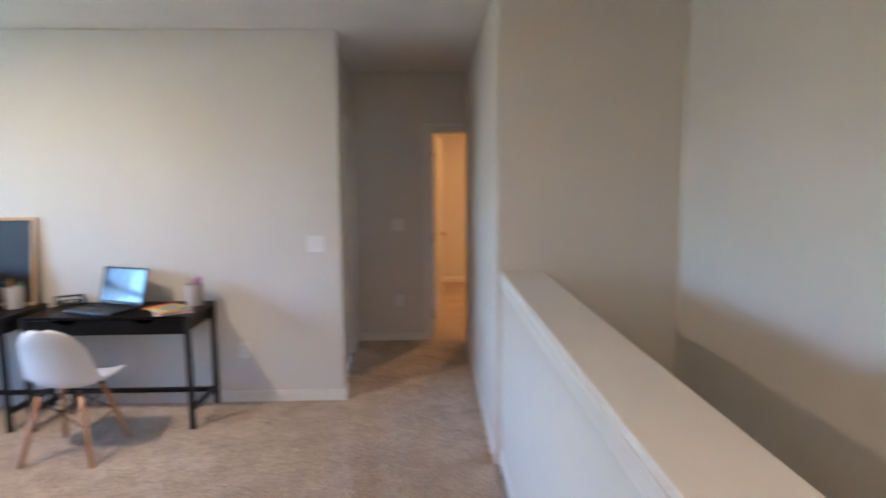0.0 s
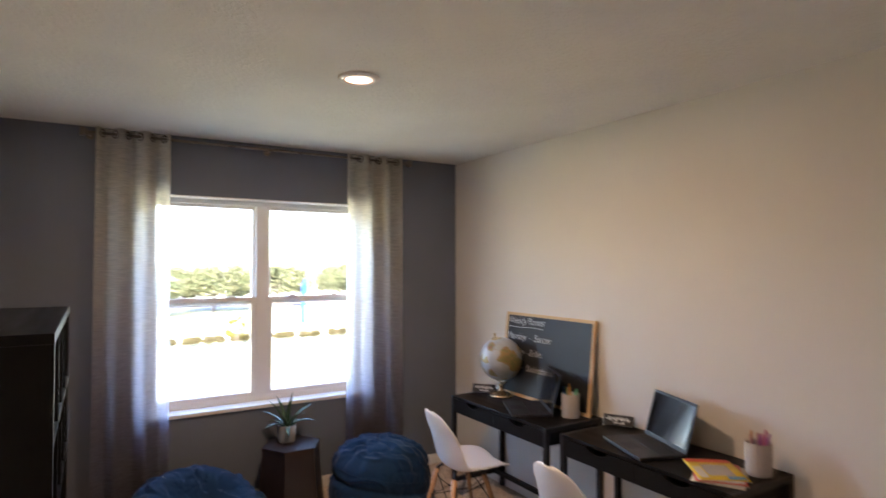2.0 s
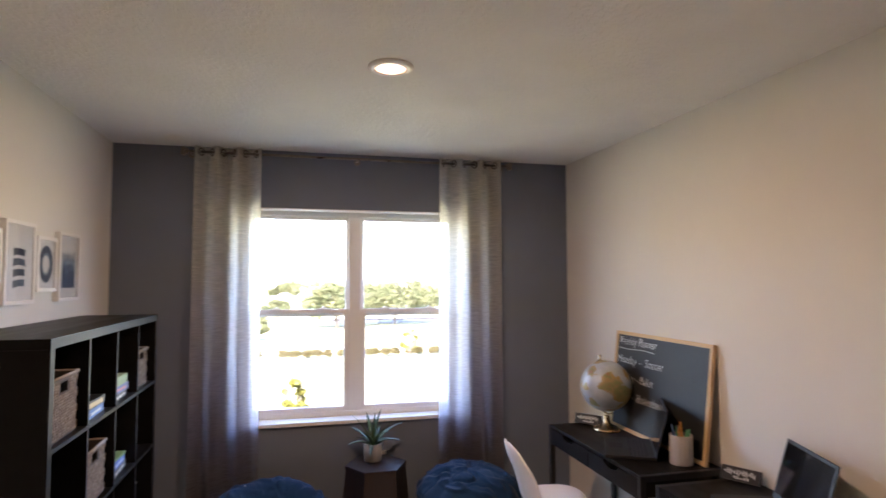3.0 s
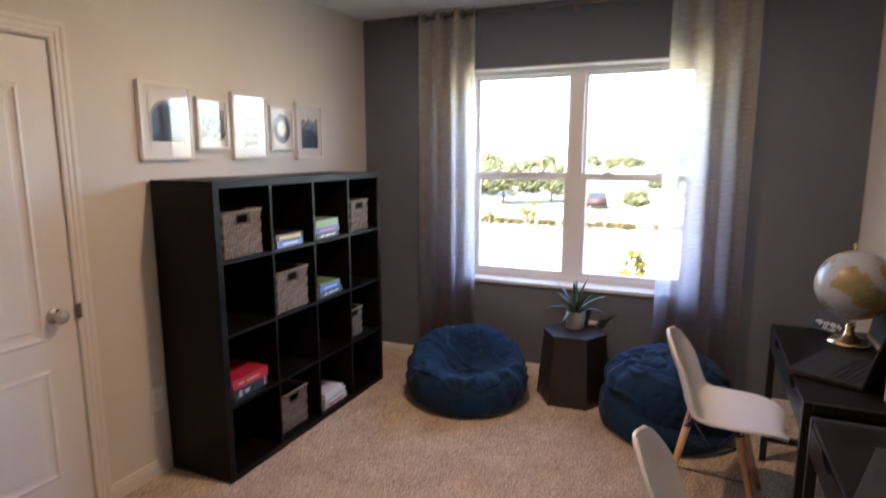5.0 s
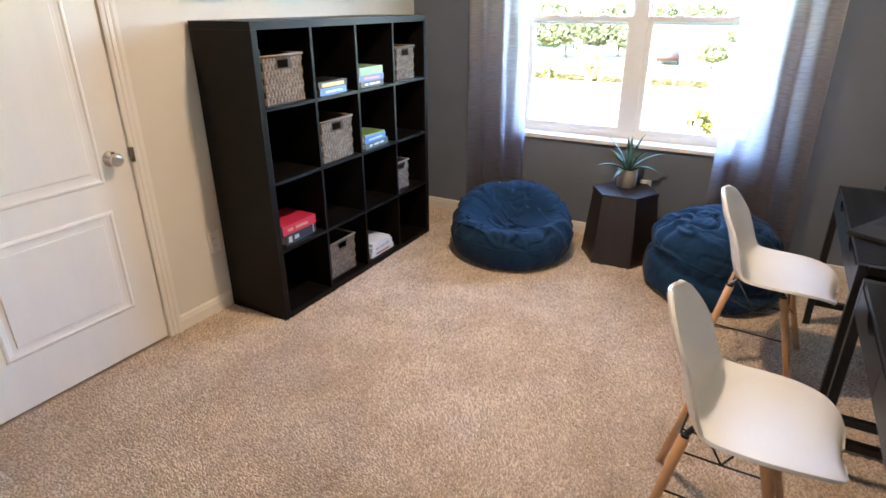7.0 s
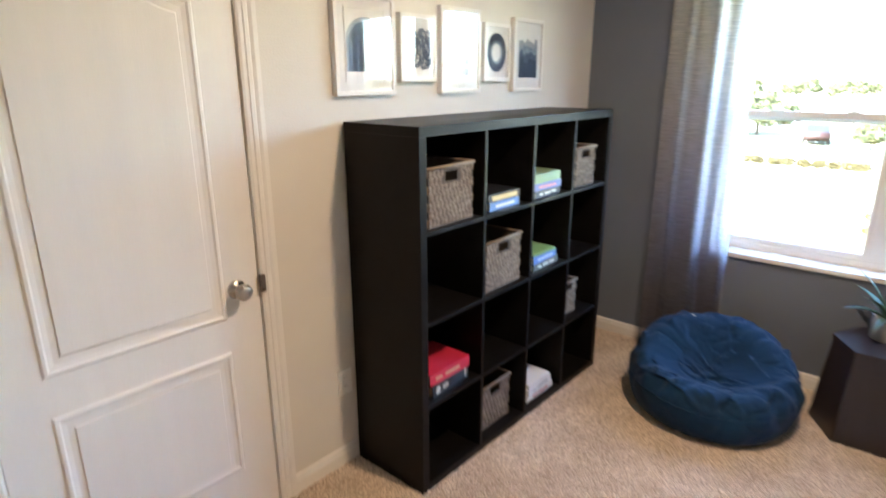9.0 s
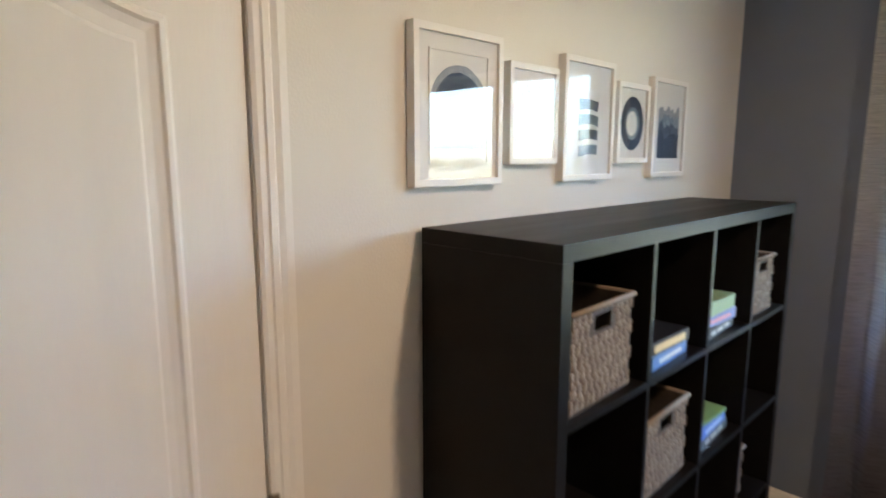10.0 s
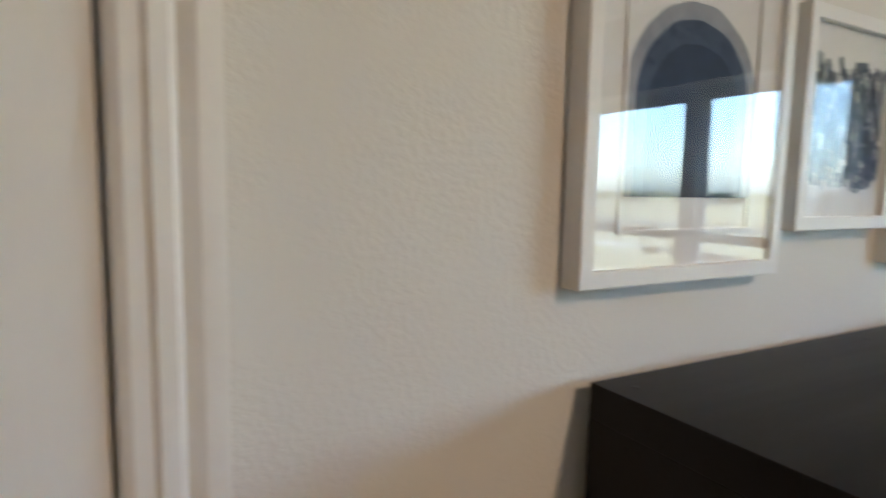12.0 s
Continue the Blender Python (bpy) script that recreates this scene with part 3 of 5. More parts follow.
# ---- ceiling lights ----
def ceiling_light(x, y, label):
    ob = thing("ceiling_light", label, "ceiling light", pose(x, y, CEIL))
    bm = bmesh.new()
    lathe(bm, [(0.066, -0.004), (0.070, -0.014), (0.085, -0.013), (0.096, -0.006), (0.097, 0.0), (0.060, 0.0), (0.066, -0.004)], 40)
    part("trim_ring", bm, WHITEPLASTIC, ob, "white trim ring", smooth=True)
    bm = bmesh.new()
    lathe(bm, [(0.0, -0.0125), (0.04, -0.012), (0.058, -0.010), (0.058, -0.002), (0.0, -0.002)], 40)
    part("lens", bm, LENS, ob, "glowing warm lens", smooth=True)
    # Added glowing ring; stands for the orange halo around the lens.
    bm = bmesh.new()
    lathe(bm, [(0.0585, -0.0100), (0.0675, -0.0095), (0.0675, -0.002), (0.0585, -0.002), (0.0585, -0.0100)], 40)
    part("halo_ring", bm, LENSHALO, ob, "amber glowing ring for the halo round the lens", smooth=True)


ceiling_light(*LOFT_LAMP, "lit warm recessed disc light in the ceiling")
ceiling_light(*STAIR_LAMP, "lit warm recessed disc light near the stairs")
ceiling_light(*FAR_LAMP, "lit warm recessed disc light in the room beyond")

# ---- switches and outlets ----
def wall_plate(kind, at, label):
    ob = thing(kind, label, "light switch" if kind == "light_switch" else "outlet", at)
    part("plate", boxbm(-0.057 if kind == "light_switch" else -0.036, 0.057 if kind == "light_switch" else 0.036, 0.0, 0.006, -0.058, 0.058, bev=0.0025), WHITEPLASTIC, ob)
    if kind == "light_switch":
        for x in (-0.024, 0.024):
            part("rocker", boxbm(x - 0.0165, x + 0.0165, 0.0061, 0.0095, -0.033, 0.033, bev=0.0015), WHITEPLASTIC, ob)
    else:
        for z in (-0.02, 0.02):
            r = part("socket", boxbm(-0.0165, 0.0165, 0.0061, 0.008, z - 0.014, z + 0.014, bev=0.001), WHITEPLASTIC, ob)
            for x in (-0.006, 0.006):
                part("slot", boxbm(x - 0.001, x + 0.001, 0.0081, 0.0086, z - 0.003, z + 0.006), DARKSLOT, r)
    return ob


wall_plate("light_switch", pose(3.567, ROOM_N, 1.134, 0, 0, 180), "white double rocker light switch on the greige wall")
wall_plate("outlet", pose(3.041, ROOM_N, 0.38, 0, 0, 180), "white wall outlet above the baseboard")
wall_plate("light_switch", pose(4.063, 4.79, 1.143, 0, 0, 180), "white light switch on the hall wall")
wall_plate("outlet", pose(4.063, 4.79, 0.40, 0, 0, 180), "white outlet low on the hall wall")
wall_plate("outlet", pose(2.035, 0.0, 0.39, 0, 0, 0), "white wall outlet beside the bookcase")
wall_plate("outlet", pose(0.0, 1.785, 0.395, 0, 0, -90), "white outlet on the grey wall under the window")

# ---- bookcase ----
SX0, SX1, SY0, SY1, SH = 0.510, 1.987, 0.018, 0.408, 1.47
case = thing("bookcase", "black-brown sixteen-cube bookcase holding baskets and books", "bookcase")
T, D = 0.036, 0.016
CW, CH = (SX1 - SX0 - 2 * T - 3 * D) / 4, (SH - 2 * T - 3 * D) / 4


def cell(col, row):
    """Left edge (towards the closet door), right edge and floor height of a cube; column 0 by the door, row 0 on top."""
    x1 = SX1 - T - col * (CW + D)
    z0 = SH - T - (row + 1) * CH - row * D
    return x1 - CW, x1, z0


part("top_panel", boxbm(SX0, SX1, SY0, SY1, SH - T, SH, bev=0.0012), BLACKWOOD, case)
part("bottom_panel", boxbm(SX0, SX1, SY0, SY1, 0.0, T, bev=0.0012), BLACKWOOD, case)
for x in (SX0, SX1 - T):
    part("side_panel", boxbm(x, x + T, SY0, SY1, T, SH - T, bev=0.0008), BLACKWOOD, case)
for k in range(3):
    x1 = SX1 - T - (k + 1) * CW - k * D
    part("divider", boxbm(x1 - D, x1, SY0, SY1 - 0.0015, T, SH - T), BLACKWOOD, case)
for c in range(4):
    for r in range(3):
        xa, xb, z0 = cell(c, r)
        part("shelf", boxbm(xa, xb, SY0, SY1 - 0.001, z0 - D, z0), BLACKWOOD, case)
part("back_panel", boxbm(SX0 + T, SX1 - T, SY0 + 0.002, SY0 + 0.006, T, SH - T), BLACKWOOD, case)
for x in (SX1 - 0.03, SX1 - 0.45):
    bm = bmesh.new()
    rod(bm, (x, SY0 + 0.03, SH - 0.001), (x, SY0 + 0.03, SH + 0.0006), 0.0035, seg=10)
    part("screw_cap", bm, DARKSLOT, case, "small dark screw hole cap")

# woven baskets
WICKER = island_mix("grey_wicker", [(0.12, 0.092, 0.066), (0.185, 0.145, 0.108), (0.26, 0.21, 0.162), (0.155, 0.12, 0.09)], 0.7)
# Wicker coloured darker for the shade inside and between strands.
WICKERSHADE = surf("shaded_wicker", (0.035, 0.027, 0.02), (0.07, 0.055, 0.042), 8.0, 0.85, 90.0, 0.4, 0.003)


def basket(w, d, h, label, at):
    ob = thing("basket", label, "basket", at, "woven baskets in the bookcase")
    bm = bmesh.new()
    t = 0.007
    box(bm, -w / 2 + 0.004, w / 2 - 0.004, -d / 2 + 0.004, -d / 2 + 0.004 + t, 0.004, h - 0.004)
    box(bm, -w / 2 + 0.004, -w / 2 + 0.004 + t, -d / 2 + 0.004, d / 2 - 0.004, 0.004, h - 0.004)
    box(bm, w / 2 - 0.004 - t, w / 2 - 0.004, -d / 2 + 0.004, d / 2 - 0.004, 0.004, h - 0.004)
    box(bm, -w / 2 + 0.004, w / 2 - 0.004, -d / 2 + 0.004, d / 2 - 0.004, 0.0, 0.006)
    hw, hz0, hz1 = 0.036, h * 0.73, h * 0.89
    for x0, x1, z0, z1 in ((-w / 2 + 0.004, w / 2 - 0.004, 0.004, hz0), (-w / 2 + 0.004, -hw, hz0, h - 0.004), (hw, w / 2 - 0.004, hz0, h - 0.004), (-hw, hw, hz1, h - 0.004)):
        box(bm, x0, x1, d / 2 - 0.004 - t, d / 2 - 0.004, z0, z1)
    part("lining", bm, WICKERSHADE, ob, "inner basket walls, shade put into their colour")
    rnd = random.Random(int(w * 1000 + h * 77))
    bm = bmesh.new()
    rows = max(6, int(h / 0.0105))
    rh = (h - 0.012) / rows
    pitch = 0.023
    for side, span in (("f", w), ("b", w), ("l", d), ("r", d)):
        n = max(3, int(span / pitch))
        pw = span / n
        for r in range(rows):
            z = 0.006 + (r + 0.5) * rh
            block = (r // 3) % 2
            for i in range(n):
                c = -span / 2 + (i + 0.5) * pw + (pw / 2 if block else 0)
                if c + pw * 0.3 > span / 2:
                    continue
                if side == "f" and abs(c) < hw + pw * 0.45 and hz0 - rh * 0.5 < z < hz1 + rh * 0.5:
                    continue
                out = 0.0028 + rnd.uniform(-0.001, 0.0012)
                L = pw * 0.56
                q = {"f": lambda u, o, zz: (u, d / 2 - 0.004 + o, zz), "b": lambda u, o, zz: (u, -d / 2 + 0.004 - o, zz), "l": lambda u, o, zz: (-w / 2 + 0.004 - o, u, zz), "r": lambda u, o, zz: (w / 2 - 0.004 + o, u, zz)}[side]
                tilt = rnd.uniform(-0.0012, 0.0012)
                pts = [(c - L, -0.001), (c - L * 0.5, out * 0.8), (c, out * 1.25), (c + L * 0.5, out * 0.8), (c + L, -0.001)]
                lo = [bm.verts.new(q(u, o - 0.0012, z - rh * 0.55 + tilt * (k - 2))) for k, (u, o) in enumerate(pts)]
                mi = [bm.verts.new(q(u, o + 0.0012, z + tilt * (k - 2))) for k, (u, o) in enumerate(pts)]
                hi = [bm.verts.new(q(u, o - 0.0012, z + rh * 0.55 + tilt * (k - 2))) for k, (u, o) in enumerate(pts)]
                for k in range(4):
                    bm.faces.new((lo[k], lo[k + 1], mi[k + 1], mi[k]))
                    bm.faces.new((mi[k], mi[k + 1], hi[k + 1], hi[k]))
    tagged(part("weave", bm, WICKER, ob, "grey-brown woven strands", smooth=True), kind="stuff")
    bm = bmesh.new()
    for a, b in (((-w / 2, d / 2), (w / 2, d / 2)), ((-w / 2, -d / 2), (w / 2, -d / 2)), ((-w / 2, -d / 2), (-w / 2, d / 2)), ((w / 2, -d / 2), (w / 2, d / 2))):
        rod(bm, (*a, h - 0.004), (*b, h - 0.004), 0.0065, seg=8)
    part("rim", bm, WICKER, ob, smooth=True)
    return ob


for c, r, w, h, dep, push, sh, lab in (
        (0, 0, 0.278, 0.226, 0.27, 0.0, 0.010, "large grey-brown woven basket on the top shelf"),
        (1, 1, 0.278, 0.226, 0.27, 0.0, 0.010, "large grey-brown woven basket in the second row"),
        (3, 0, 0.205, 0.20, 0.20, 0.0, 0.015, "small grey-brown woven basket on the top shelf"),
        (3, 2, 0.165, 0.19, 0.17, 0.03, 0.05, "small grey-brown woven basket set back in a cube"),
        (1, 3, 0.24, 0.225, 0.22, 0.03, 0.0, "grey woven basket on the bottom shelf")):
    xa, xb, z0 = cell(c, r)
    basket(w, dep, h, lab, pose((xa + xb) / 2 + sh, SY1 - 0.022 - dep / 2 - push, z0, 0, 0, random.uniform(-3, 3)))

# books
PAPER = surf("page_edges", (0.62, 0.58, 0.48), (0.74, 0.70, 0.60), 2.0, 0.8, 300.0, 0.5, 0.001, stretch=(0.2, 0.2, 30))
book_mats = {}


def cover(rgb):
    if rgb not in book_mats:
        book_mats[rgb] = surf("book_cover", tuple(v * 0.85 for v in rgb), rgb, 5.0, 0.4, 200.0, 0.08, 0.0004)
    return book_mats[rgb]


def book(w, d, t, rgb, at, label, mark=(0.7, 0.68, 0.6), bars=((-0.06, 0.05, 0.35, 0.65),)):
    """A closed book lying flat, spine towards +y. bars: blocks of unreadable writing on the spine."""
    ob = thing("book", label, "book", at, "books in the bookcase")
    bm = bmesh.new()
    box(bm, -w / 2, w / 2, -d / 2, d / 2, 0.0, 0.0028)
    box(bm, -w / 2, w / 2, -d / 2, d / 2, t - 0.0028, t)
    box(bm, -w / 2, w / 2, d / 2 - 0.003, d / 2, 0.0028, t - 0.0028)
    part("cover", bm, cover(rgb), ob)
    part("pages", boxbm(-w / 2 + 0.004, w / 2 - 0.004, -d / 2 + 0.004, d / 2 - 0.003, 0.0028, t - 0.0028), PAPER, ob, "cream page edges")
    for a, b, lo, hi in bars:
        part("spine_print", boxbm(a, b, d / 2, d / 2 + 0.0008, t * lo, t * hi), cover(mark), ob, "unreadable spine lettering")
    return ob


def stack(c, r, items, shift=0.0, push=0.03):
    xa, xb, z0 = cell(c, r)
    z = z0
    for k, (w, d, t, rgb, mark, bars, lab) in enumerate(items):
        book(w, d, t, rgb, pose((xa + xb) / 2 + shift + random.uniform(-0.006, 0.006), SY1 - push - d / 2, z, 0, 0, random.uniform(-4, 4)), lab, mark, bars)
        z += t + 0.0005


LINE = ((-0.075, 0.07, 0.3, 0.62),)
DASH = ((-0.08, -0.035, 0.3, 0.65), (-0.025, 0.03, 0.3, 0.65), (0.045, 0.08, 0.3, 0.65))
stack(1, 0, [(0.225, 0.16, 0.036, (0.10, 0.22, 0.55), (0.6, 0.66, 0.75), LINE, "blue hardback book lying under a dark one"),
             (0.23, 0.165, 0.034, (0.012, 0.013, 0.018), (0.65, 0.52, 0.25), ((-0.09, 0.09, 0.15, 0.75),), "black hardback book with gold spine lettering")], 0.005)
stack(2, 0, [(0.24, 0.17, 0.032, (0.05, 0.06, 0.08), (0.75, 0.75, 0.72), DASH, "dark book with pale spine lettering"),
             (0.235, 0.17, 0.034, (0.16, 0.20, 0.50), (0.60, 0.25, 0.35), LINE, "violet-blue book with red spine lettering"),
             (0.23, 0.175, 0.042, (0.27, 0.40, 0.24), (0.45, 0.55, 0.35), (), "thick sage green book on top of a stack")], 0.01)
stack(2, 1, [(0.25, 0.17, 0.034, (0.07, 0.08, 0.08), (0.6, 0.6, 0.55), DASH, "dark grey book with pale lettering"),
             (0.22, 0.165, 0.036, (0.10, 0.20, 0.60), (0.5, 0.6, 0.8), LINE, "bright blue book in a short stack"),
             (0.20, 0.16, 0.012, (0.20, 0.33, 0.12), (0.5, 0.55, 0.3), (), "thin green illustrated book on top")], 0.0)
stack(0, 2, [(0.245, 0.205, 0.052, (0.028, 0.034, 0.040), (0.55, 0.57, 0.55), ((-0.105, -0.095, 0.1, 0.9), (0.02, 0.055, 0.3, 0.7), (0.075, 0.10, 0.2, 0.8)), "thick charcoal hardback under a red one"),
             (0.25, 0.215, 0.050, (0.52, 0.025, 0.06), (0.55, 0.35, 0.2), ((-0.06, 0.03, 0.32, 0.62), (0.05, 0.09, 0.32, 0.62)), "thick crimson red hardback book")], -0.005, 0.035)
stack(2, 3, [(0.245, 0.19, 0.034, (0.70, 0.66, 0.60), (0.45, 0.08, 0.06), LINE, "white book with red spine lettering"),
             (0.24, 0.19, 0.034, (0.72, 0.70, 0.67), (0.4, 0.4, 0.4), DASH, "white book with grey lettering"),
             (0.20, 0.17, 0.026, (0.76, 0.74, 0.71), (0.5, 0.5, 0.5), (), "small white book on top of a stack")], -0.01)

# ---- pictures over the bookcase ----
MATBOARD = surf("white_mat_board", (0.70, 0.70, 0.69), (0.74, 0.74, 0.73), 4.0, 0.85, 300.0, 0.08, 0.0004)
PAPERBLUE = surf("pale_art_paper", (0.60, 0.62, 0.65), (0.68, 0.70, 0.72), 3.0, 0.85, 300.0, 0.1, 0.0004)
FRAMEWHITE = surf("white_frame", (0.72, 0.70, 0.67), (0.78, 0.76, 0.73), 3.0, 0.4, 120.0, 0.05, 0.0003)


def ink(name, c1, c2, s=18.0):
    return surf(name, c1, c2, s, 0.85, 140.0, 0.1, 0.0003)


INK = ink("indigo_ink", (0.025, 0.045, 0.095), (0.09, 0.13, 0.20))
INKDARK = ink("dark_indigo_ink", (0.012, 0.022, 0.055), (0.04, 0.065, 0.12))
INKPALE = ink("pale_indigo_wash", (0.22, 0.25, 0.30), (0.36, 0.38, 0.42))
INKMIST = ink("blue_mist_wash", (0.10, 0.15, 0.22), (0.28, 0.34, 0.40), 30.0)


def flat(bm, pts, y):
    bm.faces.new([bm.verts.new((u, y, v)) for u, v in pts])


def art_arch(ob, w, h):
    for k, (s, dz, mt) in enumerate(((1.0, 0.0, INKPALE), (0.86, -0.004, INK), (0.70, -0.012, INKDARK))):
        bm = bmesh.new()
        rx, top = w * 0.325 * s, h * 0.235 + dz
        pts = [(-rx, -h * 0.26)] + [(rx, -h * 0.26)] + [(rx * math.cos(a), top - h * 0.22 + h * 0.26 * s * math.sin(a) + 0.003 * noise.noise((a * 3, k, 1))) for a in [math.pi * i / 30 for i in range(31)]]
        flat(bm, pts, 0.0182 + 0.0003 * k)
        part("wash", bm, mt, ob, "layered indigo arch wash")


def art_drips(ob, w, h):
    rnd = random.Random(5)
    for mt, n, y in ((INKPALE, 120, 0.0182), (INK, 150, 0.0185), (INKDARK, 120, 0.0188)):
        bm = bmesh.new()
        for k in range(n):
            u = rnd.uniform(-0.36, 0.36) * w
            edge = 0.30 - 0.06 * abs(noise.noise((u * 70, 1.0, 4.0)))
            v = h * rnd.uniform(-edge, edge * 0.95)
            inner = 1.0 - abs(v) / (h * 0.30)
            l, b = rnd.uniform(0.004, 0.008) + 0.016 * max(0.0, inner) * rnd.random(), rnd.uniform(0.0022, 0.0042)
            flat(bm, [(u - b, v - l), (u + b, v - l + rnd.uniform(-0.002, 0.002)), (u + b * rnd.uniform(0.8, 1.1), v + l), (u - b, v + l + rnd.uniform(-0.002, 0.002))], y + k * 1.5e-6)
        tagged(part("brush_marks", bm, mt, ob, "short vertical indigo brush marks"), kind="stuff")


def art_bars(ob, w, h):
    rnd = random.Random(2)
    for k in range(4):
        bm = bmesh.new()
        v0 = h * (0.165 - 0.125 * k)
        up = [(-w * 0.19 + i * w * 0.38 / 14, v0 + 0.003 * math.sin(math.pi * i / 14) - 0.002 * math.cos(i * 0.24 + k) + rnd.uniform(-0.001, 0.001)) for i in range(15)]
        lo = [(u + rnd.uniform(-0.003, 0.003), v - h * 0.086 + 0.002 * math.sin(i * 0.3)) for i, (u, v) in enumerate(up)]
        flat(bm, lo + up[::-1], 0.0182)
        part("brush_stroke", bm, INK if k % 2 else INKDARK, ob, "broad indigo brush stroke")


def art_ring(ob, w, h):
    for k, (r0, r1, mt, du) in enumerate(((0.20, 0.36, INKDARK, 0.0), (0.17, 0.22, INKMIST, 0.004))):
        bm = bmesh.new()
        n = 48
        ins = [(w * r0 * math.cos(2 * math.pi * i / n) + du, w * r0 * 1.12 * math.sin(2 * math.pi * i / n)) for i in range(n)]
        outs = [(w * (r1 + 0.012 * math.sin(3 * i)) * math.cos(2 * math.pi * i / n), w * r1 * 1.15 * math.sin(2 * math.pi * i / n)) for i in range(n)]
        a = [bm.verts.new((u, 0.0182 + 0.0003 * k, v)) for u, v in ins]
        b = [bm.verts.new((u, 0.0182 + 0.0003 * k, v)) for u, v in outs]
        for i in range(n):
            bm.faces.new((a[i], a[(i + 1) % n], b[(i + 1) % n], b[i]))
        part("ring_stroke", bm, mt, ob, "indigo brushed ring")


def art_mist(ob, w, h):
    for k, (top, mt) in enumerate(((0.20, INKPALE), (0.12, INKMIST), (0.04, INK), (-0.06, INKDARK))):
        bm = bmesh.new()
        n = 40
        up = [(-w * 0.31 + w * 0.62 * i / n, h * top + h * 0.08 * noise.noise((i * 0.16, k * 3.1, 0)) + h * 0.02 * noise.noise((i * 0.9, k, 5))) for i in range(n + 1)]
        flat(bm, [(-w * 0.31, -h * 0.31), (w * 0.31, -h * 0.31)] + up[::-1], 0.0182 + 0.0003 * k)
        part("mist_layer", bm, mt, ob, "misty indigo forest layer")


def picture(x0, x1, z0, z1, fill, label, border=0.0, paper=None):
    """A framed picture on the south wall, hung with its back against the paint."""
    w, h = x1 - x0, z1 - z0
    ob = thing("picture_frame", label, "picture", pose((x0 + x1) / 2, 0.001, (z0 + z1) / 2), "white framed indigo prints")
    bm = bmesh.new()
    f, dp = 0.017, 0.026
    sweep(bm, rect(-w / 2, w / 2, -h / 2, h / 2), [(0.0, 0.0), (0.0, dp - 0.001), (0.001, dp), (f - 0.001, dp), (f, dp - 0.001), (f, 0.0)], lambda u, v, q: (u, q, v))
    part("frame", bm, FRAMEWHITE, ob)
    part("mat_board", boxbm(-w / 2 + f, w / 2 - f, 0.014, 0.0175, -h / 2 + f, h / 2 - f), paper or MATBOARD, ob)
    if border:
        bm = bmesh.new()
        sweep(bm, rect(-w / 2 + border, w / 2 - border, -h / 2 + border, h / 2 - border), [(0.0, 0.0175), (0.0, 0.0205), (-0.004, 0.0205), (-0.004, 0.0175)], lambda u, v, q: (u, q, v))
        part("bevel", bm, MATBOARD, ob)
    fill(ob, w, h)
    g = part("glass", boxbm(-w / 2 + f, w / 2 - f, 0.0225, 0.0245, -h / 2 + f, h / 2 - f), CLEAR, ob, "clear picture glass")
    g.visible_shadow = False
    return ob


picture(1.710, 2.015, 1.563, 1.928, art_arch, "white framed print of layered indigo arches", 0.055)
picture(1.462, 1.681, 1.612, 1.878, art_drips, "small white framed print of vertical indigo marks")
picture(1.148, 1.433, 1.561, 1.925, art_bars, "white framed print of four indigo brush strokes", 0.0, PAPERBLUE)
picture(0.907, 1.123, 1.612, 1.876, art_ring, "small white framed print of an indigo ring")
picture(0.600, 0.876, 1.560, 1.914, art_mist, "white framed print of a misty indigo forest", 0.0)

# ---- desks ----
DESK_H = 0.74


